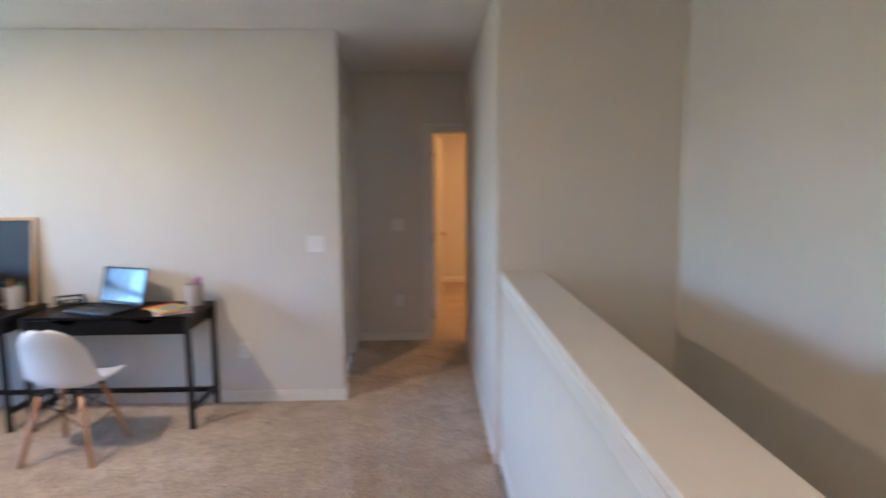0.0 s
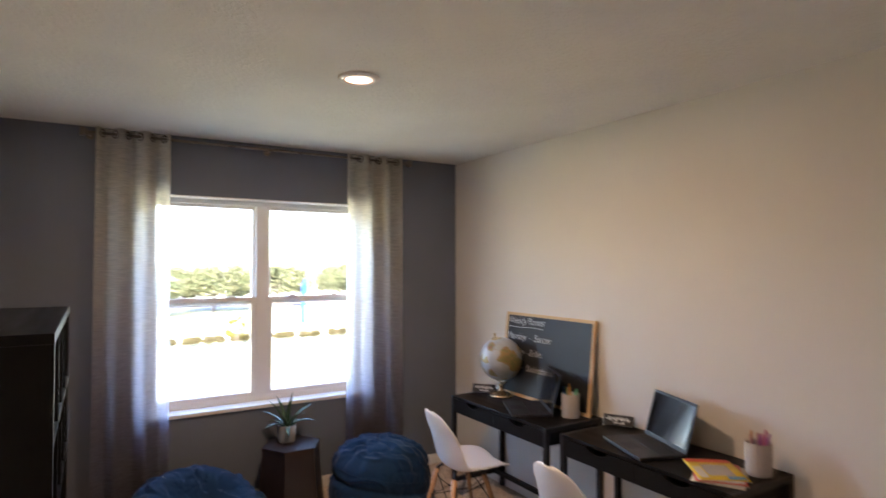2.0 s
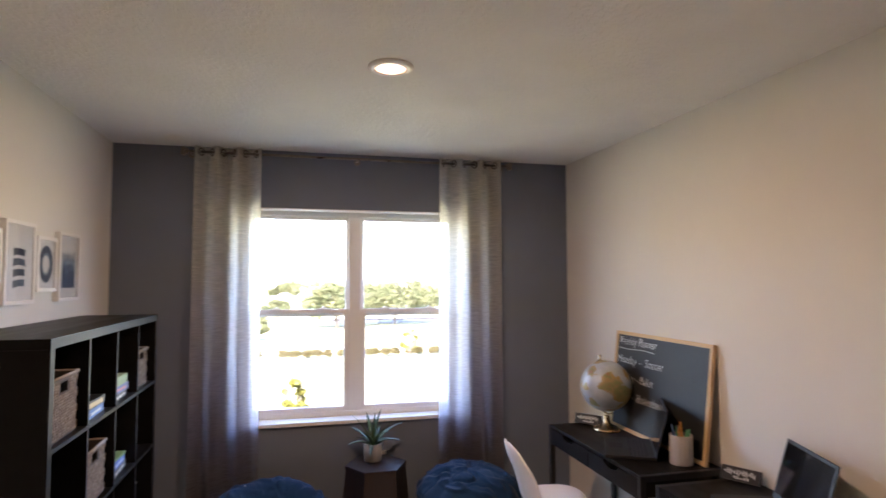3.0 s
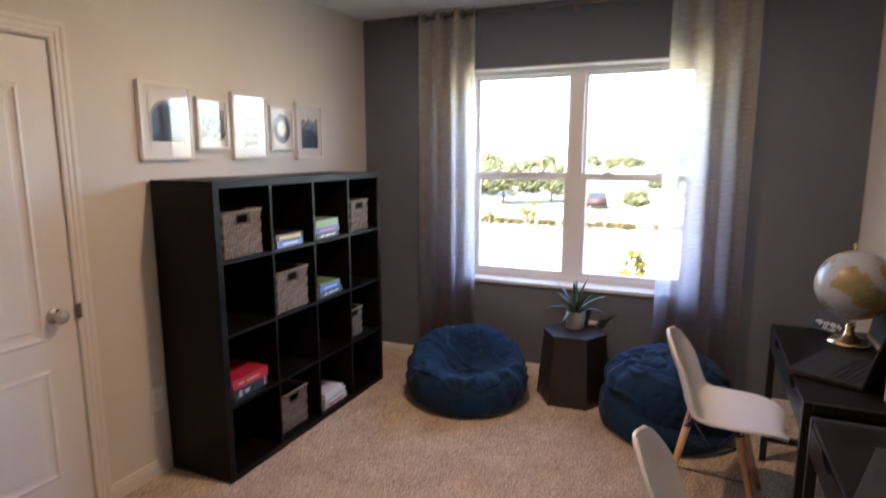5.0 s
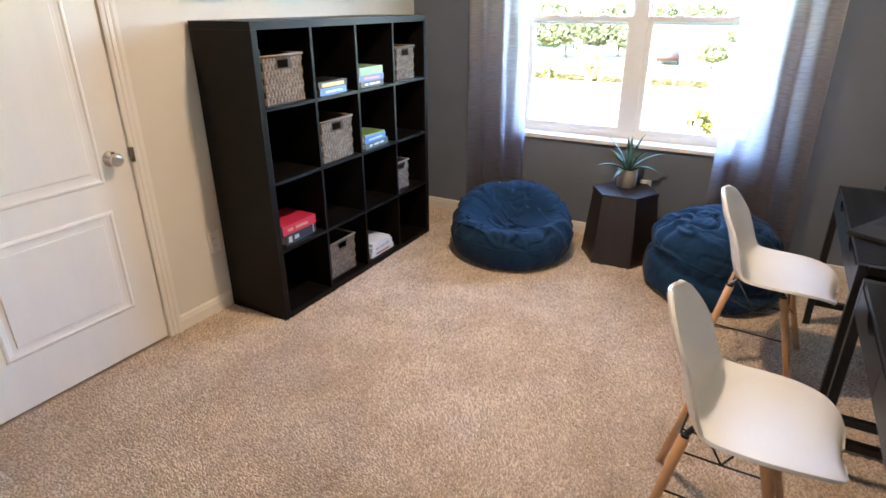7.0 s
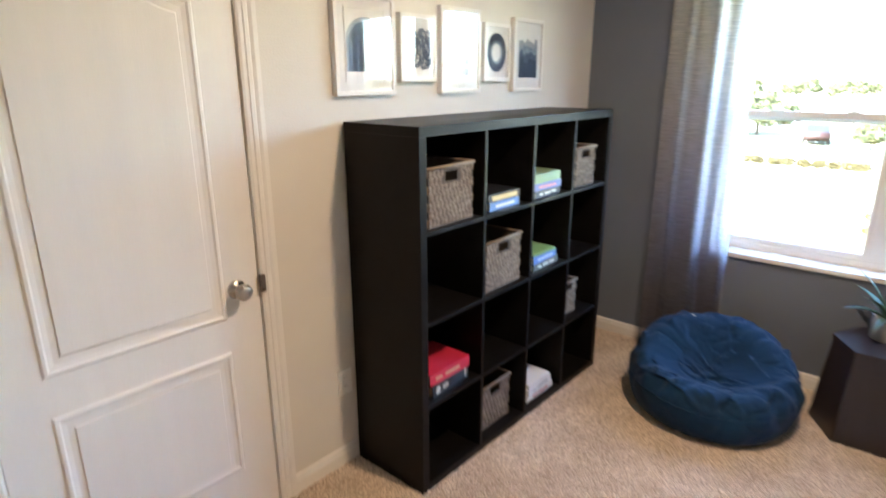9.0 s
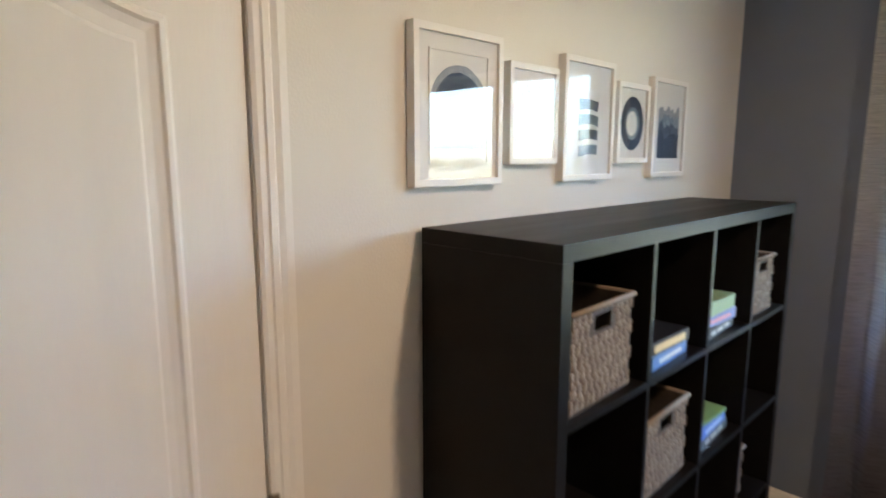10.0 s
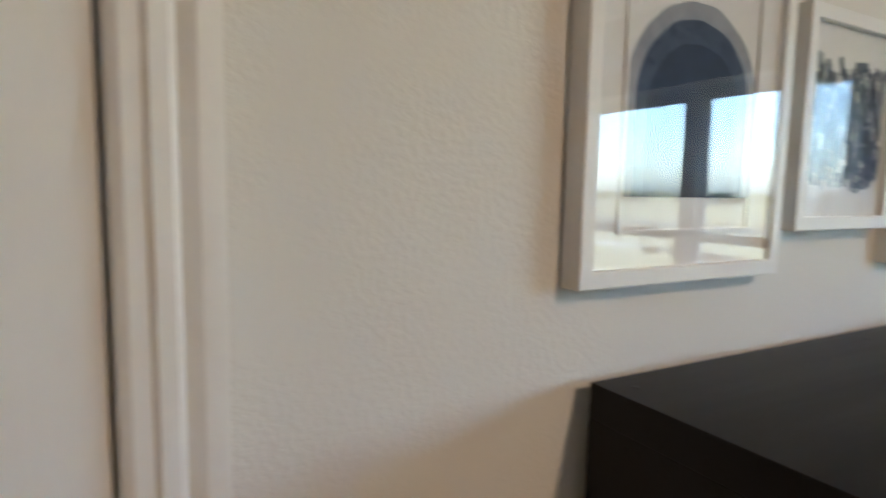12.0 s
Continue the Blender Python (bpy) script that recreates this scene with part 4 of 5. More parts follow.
def desk(name_label, at):
    """Writing desk 1.03 wide, 0.46 deep: drawer box held between two black steel end frames. Front towards -y, corner at the origin."""
    W, Dp, s = 1.03, 0.46, 0.030
    ob = thing("desk", name_label, "desk", at, "black desks along the wall")
    part("desktop", boxbm(s, W - s, 0.0, Dp, DESK_H - 0.018, DESK_H, bev=0.0015), BLACKWOOD, ob)
    for x in (s, W - s - 0.018):
        part("side_panel", boxbm(x, x + 0.018, 0.002, Dp, DESK_H - 0.115, DESK_H - 0.018), BLACKWOOD, ob)
    part("back_panel", boxbm(s + 0.018, W - s - 0.018, Dp - 0.014, Dp, DESK_H - 0.115, DESK_H - 0.018), BLACKWOOD, ob)
    part("bottom_panel", boxbm(s + 0.018, W - s - 0.018, 0.02, Dp - 0.014, DESK_H - 0.115, DESK_H - 0.107), BLACKWOOD, ob)
    for x0, x1 in ((s + 0.003, W / 2 - 0.0015), (W / 2 + 0.0015, W - s - 0.003)):
        bm = bmesh.new()
        c, z0, z1 = (x0 + x1) / 2, DESK_H - 0.114, DESK_H - 0.021
        pts = [(x0, z0), (x1, z0), (x1, z1)] + [(c + 0.075 - 0.15 * i / 12, z1 - 0.028 * math.sin(math.pi * i / 12) ** 0.55) for i in range(13)] + [(x0, z1)]
        f = bm.faces.new([bm.verts.new((u, -0.003, v)) for u, v in pts])
        got = bmesh.ops.extrude_face_region(bm, geom=[f])
        for v in got["geom"]:
            if isinstance(v, bmesh.types.BMVert):
                v.co.y += 0.016
        part("drawer_front", bm, BLACKWOOD, ob, "drawer front with a scooped finger pull")
    for x in (0.0, W - s):
        for y in (-0.004, Dp - s):
            part("leg", boxbm(x, x + s, y, y + s, 0.0, DESK_H, bev=0.002), BLACKMETAL, ob)
        part("top_rail", boxbm(x + 0.0004, x + s - 0.0004, s - 0.0035, Dp - s - 0.0005, DESK_H - s - 0.001, DESK_H - 0.001, bev=0.002), BLACKMETAL, ob)
        part("side_rail", boxbm(x + 0.0004, x + s - 0.0004, s - 0.0035, Dp - s - 0.0005, 0.115, 0.115 + s, bev=0.002), BLACKMETAL, ob)
    part("stretcher", boxbm(s, W - s, Dp - 0.10, Dp - 0.10 + s, 0.1155, 0.1145 + s, bev=0.002), BLACKMETAL, ob)
    return ob


desk("black two-drawer desk with metal legs beneath the chalkboard", pose(0.680, 2.775, 0, 0, 0, 0))
desk("black two-drawer desk with metal legs and magazines on top", pose(1.822, 2.779, 0, 0, 0, 0.2))

# ---- shell chairs ----
def shell_chair(at, label):
    """Moulded shell chair on splayed dowel legs with wire cross-bracing. Faces +y."""
    ob = thing("chair", label, "chair", at, "white shell chairs at the desks")
    prof = [(0.232, 0.392, 0.040), (0.230, 0.398, 0.092), (0.223, 0.410, 0.134), (0.206, 0.422, 0.168), (0.172, 0.429, 0.196), (0.110, 0.428, 0.215), (0.035, 0.420, 0.222), (-0.045, 0.414, 0.221), (-0.105, 0.419, 0.218),
            (-0.145, 0.445, 0.215), (-0.168, 0.495, 0.207), (-0.186, 0.560, 0.196), (-0.208, 0.630, 0.182), (-0.238, 0.695, 0.160), (-0.254, 0.742, 0.128), (-0.264, 0.772, 0.084), (-0.268, 0.786, 0.034)]
    fine = []
    for i in range(len(prof) - 1):
        p0, p1, p2, p3 = prof[max(i - 1, 0)], prof[i], prof[i + 1], prof[min(i + 2, len(prof) - 1)]
        for k in range(4):
            t = k / 4
            fine.append(tuple(0.5 * (2 * b + (c - a) * t + (2 * a - 5 * b + 4 * c - d) * t * t + (3 * b - a - 3 * c + d) * t ** 3) for a, b, c, d in zip(p0, p1, p2, p3)))
    fine.append(prof[-1])
    bm = bmesh.new()
    rows = []
    n = 22
    for i, (y, z, hw) in enumerate(fine):
        y += 0.035
        f = i / (len(fine) - 1)
        dy, dz = fine[min(i + 1, len(fine) - 1)][0] - fine[max(i - 1, 0)][0], fine[min(i + 1, len(fine) - 1)][1] - fine[max(i - 1, 0)][1]
        l = math.hypot(dy, dz)
        ny, nz = dz / l, -dy / l
        lift = 0.012 + 0.042 * math.exp(-((f - 0.50) / 0.24) ** 2) + 0.018 * math.exp(-((f - 0.78) / 0.16) ** 2)
        rows.append([bm.verts.new((hw * s, y + ny * lift * abs(s) ** 2.3, z + nz * lift * abs(s) ** 2.3)) for s in [-1 + 2 * k / n for k in range(n + 1)]])
    for a, b in zip(rows, rows[1:]):
        for k in range(n):
            bm.faces.new((a[k], a[k + 1], b[k + 1], b[k]))
    seat = part("seat_shell", bm, CHAIRWHITE, ob, "white moulded plastic seat shell", smooth=True)
    so = seat.modifiers.new("thick", "SOLIDIFY")
    so.thickness, so.offset = 0.011, 0.0
    bv = seat.modifiers.new("round", "BEVEL")
    bv.width, bv.segments, bv.limit_method, bv.angle_limit = 0.0045, 3, "ANGLE", radians(50)
    tops, feet = {}, {}
    for sx in (-1, 1):
        for sy in (-1, 1):
            top, foot = Vector((sx * 0.115, sy * 0.105 - 0.01, 0.385)), Vector((sx * 0.200, sy * 0.195, 0.0))
            tops[sx, sy], feet[sx, sy] = top, foot
            bm = bmesh.new()
            rod(bm, foot, top, 0.0125, 0.0165, seg=16)
            part("leg", bm, BEECH, ob, "turned beech leg", smooth=True)
            bm = bmesh.new()
            d = (top - foot).normalized()
            rod(bm, top - d * 0.002, top + d * 0.008, 0.0125, 0.0125, seg=12)
            rod(bm, top + d * 0.008, (top.x * 0.8, top.y * 0.8, 0.414), 0.009, seg=8)
            part("mount", bm, BLACKMETAL, ob, "black metal leg mount")
    mid = Vector((0, -0.005, 0.235))
    for key in tops:
        a = tops[key].lerp(feet[key], 0.12)
        b = tops[key].lerp(feet[key], 0.47)
        bm = bmesh.new()
        rod(bm, a, mid, 0.0035, seg=6)
        part("strut", bm, BLACKMETAL, ob, "black wire strut")
        other = (-key[0], key[1])
        c = tops[other].lerp(feet[other], 0.47)
        if key[0] < 0:
            bm = bmesh.new()
            rod(bm, b, tops[other].lerp(feet[other], 0.05), 0.0035, seg=6)
            part("strut", bm, BLACKMETAL, ob, "black wire strut")
            bm = bmesh.new()
            rod(bm, c, tops[key].lerp(feet[key], 0.05), 0.0035, seg=6)
            part("strut", bm, BLACKMETAL, ob, "black wire strut")
        if key[1] < 0:
            side = (key[0], 1)
            bm = bmesh.new()
            rod(bm, b, tops[side].lerp(feet[side], 0.47), 0.0035, seg=6)
            part("strut", bm, BLACKMETAL, ob, "black wire strut")
    return ob


shell_chair(pose(1.18, 2.535, 0, 0, 0, -5), "white moulded chair with beech legs at the chalkboard desk")
shell_chair(pose(2.285, 2.500, 0, 0, 0, -1), "white moulded chair with beech legs at the magazine desk")

# ---- bean bags ----
def ease(a, b, x):
    t = min(1.0, max(0.0, (x - a) / (b - a)))
    return t * t * (3 - 2 * t)


def beanbag(at, label, profile, seed, hollow=0.0, back=0.0, roll=0.0, creases=()):
    """A slumped round bag turned from a profile; hollow: a sat-in dip, back: how much the far side stands up, roll: tilt of the low fold."""
    ob = thing("bean_bag", label, "bean bag", at, "navy bean bags under the window")
    pts = []
    for i in range(len(profile) - 1):
        p0, p1, p2, p3 = profile[max(i - 1, 0)], profile[i], profile[i + 1], profile[min(i + 2, len(profile) - 1)]
        for k in range(9):
            t = k / 9
            pts.append(tuple(0.5 * (2 * b + (c - a) * t + (2 * a - 5 * b + 4 * c - d) * t * t + (3 * b - a - 3 * c + d) * t ** 3) for a, b, c, d in zip(p0, p1, p2, p3)))
    pts.append(profile[-1])
    top = max(z for r, z in pts)
    off = Vector((seed * 7.3, seed * 3.1, seed))
    bm = bmesh.new()
    nu = 168
    rows = []
    for j, (r, z) in enumerate(pts):
        up = ease(0.35 * top, 0.85 * top, z)
        row = []
        for i in range(nu):
            th = 2 * math.pi * i / nu
            x, y = max(r, 0.0) * math.cos(th), max(r, 0.0) * math.sin(th)
            zz = z
            if roll:
                zz += roll * (-y / 0.35) * ease(0.05, 0.15, z) * (1 - ease(0.22, 0.40, z))
            zz += up * back * ease(-0.10, 0.30, -x)
            hx, hy = x - 0.07, y
            rho, ha = math.hypot(hx / 0.9, hy / 1.25), math.atan2(hy, hx)
            zz -= up * 0.25 * hollow * ease(0.0, 0.30, x) * max(0.0, 1 - (y / 0.33) ** 2)
            zz -= up * hollow * math.exp(-(rho / 0.23) ** 4)
            w = 0.0
            for a0, depth, wide in creases:
                da = (ha - a0 + math.pi) % (2 * math.pi) - math.pi
                w -= depth * math.exp(-(da / wide) ** 2) * math.exp(-((rho - 0.23) / 0.09) ** 2) * up
                w += 0.4 * depth * math.exp(-((abs(da) - wide * 1.9) / wide) ** 2) * math.exp(-((rho - 0.23) / 0.09) ** 2) * up
            q = Vector((x, y, zz)) * 3.0 + off
            w += 0.010 * noise.noise(q)
            fan = 1 - abs(noise.noise(Vector((ha * 1.9, rho * 2.2, seed * 5.0 + 0.3 * zz))))
            w -= 0.004 * ease(0.86, 1.0, fan) * ease(0.12, 0.22, zz) * ease(0.10, 0.24, rho)
            if hollow:
                zz += up * 0.030 * math.exp(-((x - 0.21 + 0.25 * y * y) / 0.055) ** 2) * max(0.0, 1 - (y / 0.34) ** 2)
            warp = Vector((x * 5 + 0.25 * noise.noise(q), y * 5, zz * 4 + seed))
            pucker = 1 - abs(noise.noise(warp + Vector((0.35 * noise.noise(warp * 1.7), 0.35 * noise.noise(warp * 1.7 + off), 0))))
            w -= 0.022 * ease(0.90, 1.0, pucker) * up
            drape = 1 - abs(noise.noise(Vector((x * 2.2 + y * 3.0, (y - x) * 7.0, zz * 5.0 + seed * 3.0))))
            w += 0.015 * ease(0.86, 1.0, drape) * ease(0.25 * top, 0.7 * top, zz)
            side = 1 - abs(noise.noise(Vector((th * 2.6, zz * 3.5, seed * 9.0))))
            w -= 0.004 * ease(0.82, 1.0, side)
            w += 0.0010 * noise.noise(q * 7.0)
            n = Vector((x, y, (zz - 0.45 * top) * 1.2))
            n = n.normalized() if n.length > 1e-6 else Vector((0, 0, 1))
            p = Vector((x, y, zz)) + n * (w * ease(0.0, 0.06, r + z))
            p.z = max(p.z, 0.0)
            row.append(bm.verts.new(p))
        rows.append(row)
    for a, b in zip(rows, rows[1:]):
        for i in range(nu):
            bm.faces.new((a[i], a[(i + 1) % nu], b[(i + 1) % nu], b[i]))
    SEAMS = [[v.co.copy() for v in row] for row in rows]
    bmesh.ops.remove_doubles(bm, verts=bm.verts, dist=2e-4)
    part("bag", bm, DENIM, ob, smooth=True)
    j = min(range(len(pts)), key=lambda k: abs(pts[k][1] - 0.55 * top) if k > len(pts) // 4 else 9)
    bm = bmesh.new()
    tube(bm, [tuple(SEAMS[j][i % nu] * 1.0 + Vector((SEAMS[j][i % nu].x, SEAMS[j][i % nu].y, 0)).normalized() * 0.0005) for i in range(nu + 1)], 0.0028, 6)
    part("piping", bm, DENIM, ob, "thin navy seam piping", smooth=True)
    if hollow:
        bm = bmesh.new()
        tube(bm, [(-0.23, -0.10 + 0.008 * i, top + back * 0.86 - 0.004 * i) for i in range(4)], 0.004, 6)
        part("zip_tab", bm, NICKEL, ob, "small metal zip tab")
    return ob


beanbag(pose(0.560, 1.07, 0, 0, 0, 22), "navy blue cotton bean bag with a sat-in hollow",
        [(0.0, 0.0), (0.26, 0.0), (0.342, 0.018), (0.382, 0.07), (0.395, 0.15), (0.384, 0.22), (0.344, 0.284), (0.276, 0.320), (0.20, 0.330), (0.11, 0.323), (0.04, 0.315), (0.0, 0.313)],
        1, 0.125, 0.095, 0.0, ((-0.95, 0.034, 0.09), (-0.58, 0.028, 0.07), (-1.45, 0.026, 0.11), (1.2, 0.034, 0.12), (0.75, 0.014, 0.08), (2.5, 0.016, 0.20)))
beanbag(pose(0.500, 2.30, 0, 0, 0, 0), "navy blue cotton bean bag slumped against the curtain",
        [(0.0, 0.0), (0.27, 0.0), (0.345, 0.02), (0.378, 0.07), (0.372, 0.125), (0.338, 0.158), (0.343, 0.19), (0.345, 0.25), (0.316, 0.33), (0.248, 0.395), (0.15, 0.432), (0.05, 0.446), (0.0, 0.447)],
        4, 0.0, 0.02, 0.07, ((-1.2, 0.010, 0.15), (-2.2, 0.010, 0.14), (0.4, 0.008, 0.12)))

# ---- hexagonal side table and plant ----
tab = thing("side_table", "dark espresso hexagonal drum table beneath the window", "side table", pose(0.272, 1.712, 0))
TH = 0.452


def hex_pts(r, turn):
    return [(r * math.cos(math.pi * k / 3 + turn), r * math.sin(math.pi * k / 3 + turn)) for k in range(6)]


TURN6 = radians(-30 + 2)
lo, hi = hex_pts(0.242, TURN6), hex_pts(0.200, TURN6)
for k in range(6):
    l = (k + 1) % 6
    bm = bmesh.new()
    quad = [Vector((*lo[k], 0.0)), Vector((*lo[l], 0.0)), Vector((*hi[l], TH - 0.022)), Vector((*hi[k], TH - 0.022))]
    inner = [Vector((p.x * 0.92, p.y * 0.92, p.z)) for p in quad]
    cen = sum(quad, Vector()) / 4
    quad = [p + (Vector((cen.x, cen.y, p.z)) - p) * 0.004 for p in quad]
    a, b = [bm.verts.new(p) for p in quad], [bm.verts.new(p) for p in inner]
    bm.faces.new(a)
    bm.faces.new(b[::-1])
    for i in range(4):
        bm.faces.new((a[i], a[(i + 1) % 4], b[(i + 1) % 4], b[i]))
    part("panel", bm, ESPRESSO, tab)
bm = bmesh.new()
f = bm.faces.new([bm.verts.new((x * 1.03, y * 1.03, TH - 0.021)) for x, y in hi])
got = bmesh.ops.extrude_face_region(bm, geom=[f])
for v in got["geom"]:
    if isinstance(v, bmesh.types.BMVert):
        v.co.z = TH
bmesh.ops.bevel(bm, geom=bm.edges[:], offset=0.002, segments=2, affect="EDGES")
part("top", bm, ESPRESSO, tab, "espresso hexagonal top")

POTMAT = surf("matt_grey_ceramic", (0.33, 0.325, 0.30), (0.40, 0.395, 0.365), 6.0, 0.7, 120.0, 0.25, 0.001)
SOIL = surf("potting_soil", (0.03, 0.022, 0.016), (0.07, 0.05, 0.035), 30.0, 0.95, 150.0, 0.8, 0.004)
LEAF = surf("agave_leaf", (0.030, 0.070, 0.038), (0.075, 0.140, 0.070), 12.0, 0.42, 90.0, 0.15, 0.001, stretch=(1, 1, 1))
plant = thing("potted_plant", "green spiky aloe in a grey ceramic pot on the table", "plant", pose(0.205, 1.70, TH + 0.0005))
bm = bmesh.new()
lathe(bm, [(0.0, 0.0), (0.056, 0.0), (0.060, 0.003), (0.063, 0.112), (0.062, 0.115), (0.058, 0.115), (0.057, 0.088), (0.0, 0.088)], 36)
part("pot", bm, POTMAT, plant, "grey ceramic pot", smooth=True)
bm = bmesh.new()
lathe(bm, [(0.0, 0.0925), (0.03, 0.0935), (0.0565, 0.0905)], 24)
part("soil", bm, SOIL, plant)
rnd = random.Random(11)
for k in range(15):
    ring = k / 14
    th = k * 2.39996
    up = radians(82 - 55 * ring + rnd.uniform(-7, 7))
    L = 0.255 * (1.0 - 0.22 * ring) + rnd.uniform(-0.02, 0.03)
    bm = bmesh.new()
    rows, n = [], 9
    pos, ang = Vector((0.012, 0, 0.094)), up
    for i in range(n + 1):
        t = i / n
        wd = 0.024 * (1 - t) ** 0.7 * (0.75 + 1.0 * t * (1 - t))
        side, nrm = Vector((0, 1, 0)), Vector((-math.sin(ang), 0, math.cos(ang)))
        rows.append([bm.verts.new(pos + side * (wd * s) + nrm * (0.25 * wd * s * s * 2.0 - q * 0.0035 * (1 - t))) for s, q in ((-1, 0), (0, 0), (1, 0), (0.5, 1), (-0.5, 1))])
        pos = pos + Vector((math.cos(ang), 0, math.sin(ang))) * (L / n)
        ang -= radians(3.2 + 4.5 * ring)
    for a, b in zip(rows, rows[1:]):
        for i in range(5):
            bm.faces.new((a[i], a[(i + 1) % 5], b[(i + 1) % 5], b[i]))
    part("leaf", bm, LEAF, plant, smooth=True, at=pose(0, 0, 0, 0, 0, math.degrees(th)))

# ---- things on the desks ----
ZD = DESK_H + 0.0006
board = thing("chalkboard", "pine-framed black chalkboard planner leaning on the wall", "chalkboard", pose(1.222, 3.162, ZD, -6.5, 0, 0))
BW, BH = 0.905, 0.60
CHALKBLACK = surf("chalkboard_black", (0.010, 0.011, 0.012), (0.022, 0.023, 0.025), 3.0, 0.55, 40.0, 0.08, 0.0004)
CHALK = surf("chalk_line", (0.50, 0.50, 0.49), (0.75, 0.75, 0.73), 90.0, 0.9, 300.0, 0.2, 0.0005)
F = 0.021
part("board", boxbm(-BW / 2 + F, BW / 2 - F, -0.004, 0.004, F, BH - F), CHALKBLACK, board, "black writing surface")
for nm, x0, x1, z0, z1 in (("frame_rail", -BW / 2, BW / 2, 0, F), ("frame_rail", -BW / 2, BW / 2, BH - F, BH), ("frame_stile", -BW / 2, -BW / 2 + F, F, BH - F), ("frame_stile", BW / 2 - F, BW / 2, F, BH - F)):
    part(nm, boxbm(x0, x1, -0.012, 0.010, z0, z1, bev=0.002), PINE, board, "pale pine frame piece")


def writing(text, x, z, size, parent, mat, y=-0.0046, slant=0.12, width=1.0):
    cu = bpy.data.curves.new("writing", "FONT")
    cu.body, cu.size, cu.shear, cu.extrude, cu.offset = text, size, slant, 0.0002, -0.0006
    cu.materials.append(mat)
    ob = new("writing", cu)
    ob.parent = parent
    ob.matrix_basis = pose(x, y, z, 90, 0, 0) @ Matrix.Diagonal((width, 1, 1, 1))
    return tagged(ob, "white chalk handwriting")


writing("Weekly Planner", -0.425, 0.520, 0.072, board, CHALK, width=0.86)
bm = bmesh.new()
tube(bm, [(-0.42 + 0.02 * i, -0.0048, 0.497 - 0.004 * math.sin(i * 0.35)) for i in range(20)], 0.0022, 6)
part("underline", bm, CHALK, board, "chalk underline")
writing("Monday  -  Soccer", -0.425, 0.405, 0.070, board, CHALK, width=0.92)
writing("Tuesday - Ballet", -0.425, 0.300, 0.066, board, CHALK, width=0.92)
writing("Friday  -  Basketball", -0.425, 0.190, 0.066, board, CHALK, width=0.92)

# globe
OCEAN, gnt, gb = tree_of("globe_map")
gv = coords(gnt)
land = noise_node(gnt, gv, 10.0, 4.0, 0.5)
tone = noise_node(gnt, gv, 14.0, 2.0)
lc = ramp(gnt, tone, [(0.35, (0.36, 0.25, 0.06)), (0.5, (0.34, 0.25, 0.12)), (0.60, (0.22, 0.24, 0.10)), (0.72, (0.33, 0.17, 0.11))])
msk = ramp(gnt, land, [(0.50, (0, 0, 0)), (0.515, (1, 1, 1))])
oc = ramp(gnt, noise_node(gnt, gv, 30.0), [(0.3, (0.34, 0.39, 0.44)), (0.7, (0.43, 0.47, 0.52))])
gnt.links.new(mixc(gnt, msk, oc, lc), gb.inputs["Base Color"])
gb.inputs["Roughness"].default_value, gb.inputs["Coat Weight"].default_value = 0.35, 0.4
globe = thing("globe", "silvery desk globe with tan continents on a brass base", "globe", pose(0.905, 3.055, ZD))
bm = bmesh.new()
lathe(bm, [(0.0, 0.0), (0.082, 0.0), (0.084, 0.008), (0.078, 0.016), (0.060, 0.026), (0.036, 0.034), (0.022, 0.046), (0.017, 0.07), (0.020, 0.085), (0.012, 0.092), (0.0, 0.095)], 40)
part("base", bm, BRASS, globe, "polished brass base", smooth=True)
GC, GR = Vector((0, 0, 0.270)), 0.155
bm = bmesh.new()
bmesh.ops.create_uvsphere(bm, u_segments=56, v_segments=32, radius=GR)
part("ball", bm, OCEAN, globe, "pale map ball", smooth=True, at=Matrix.Translation(GC) @ pose(0, 0, 0, 0, 23, 40))
bm = bmesh.new()
tube(bm, [(GC.x + 0.168 * math.cos(a), 0.0, GC.z + 0.168 * math.sin(a)) for a in [radians(113 + 180 * i / 36) for i in range(37)]], 0.006, 8)
part("meridian", bm, BRASS, globe, "brass meridian arm", smooth=True)
bm = bmesh.new()
ax = Vector((math.cos(radians(113)), 0, math.sin(radians(113))))
rod(bm, GC + ax * 0.153, GC + ax * 0.184, 0.006)
bmesh.ops.create_uvsphere(bm, u_segments=12, v_segments=8, radius=0.010, matrix=Matrix.Translation(GC + ax * 0.186))
part("finial", bm, BRASS, globe, smooth=True)

# laptops
LAPBLACK = surf("laptop_black", (0.012, 0.012, 0.013), (0.020, 0.020, 0.021), 5.0, 0.45, 250.0, 0.08, 0.0003)
SCREEN = surf("glossy_screen", (0.006, 0.007, 0.009), (0.010, 0.011, 0.014), 2.0, 0.12, 100.0, 0.0, coat=0.6)
KEYCAPS = surf("laptop_keys", (0.016, 0.016, 0.017), (0.026, 0.026, 0.028), 8.0, 0.55, 200.0, 0.05, 0.0002)


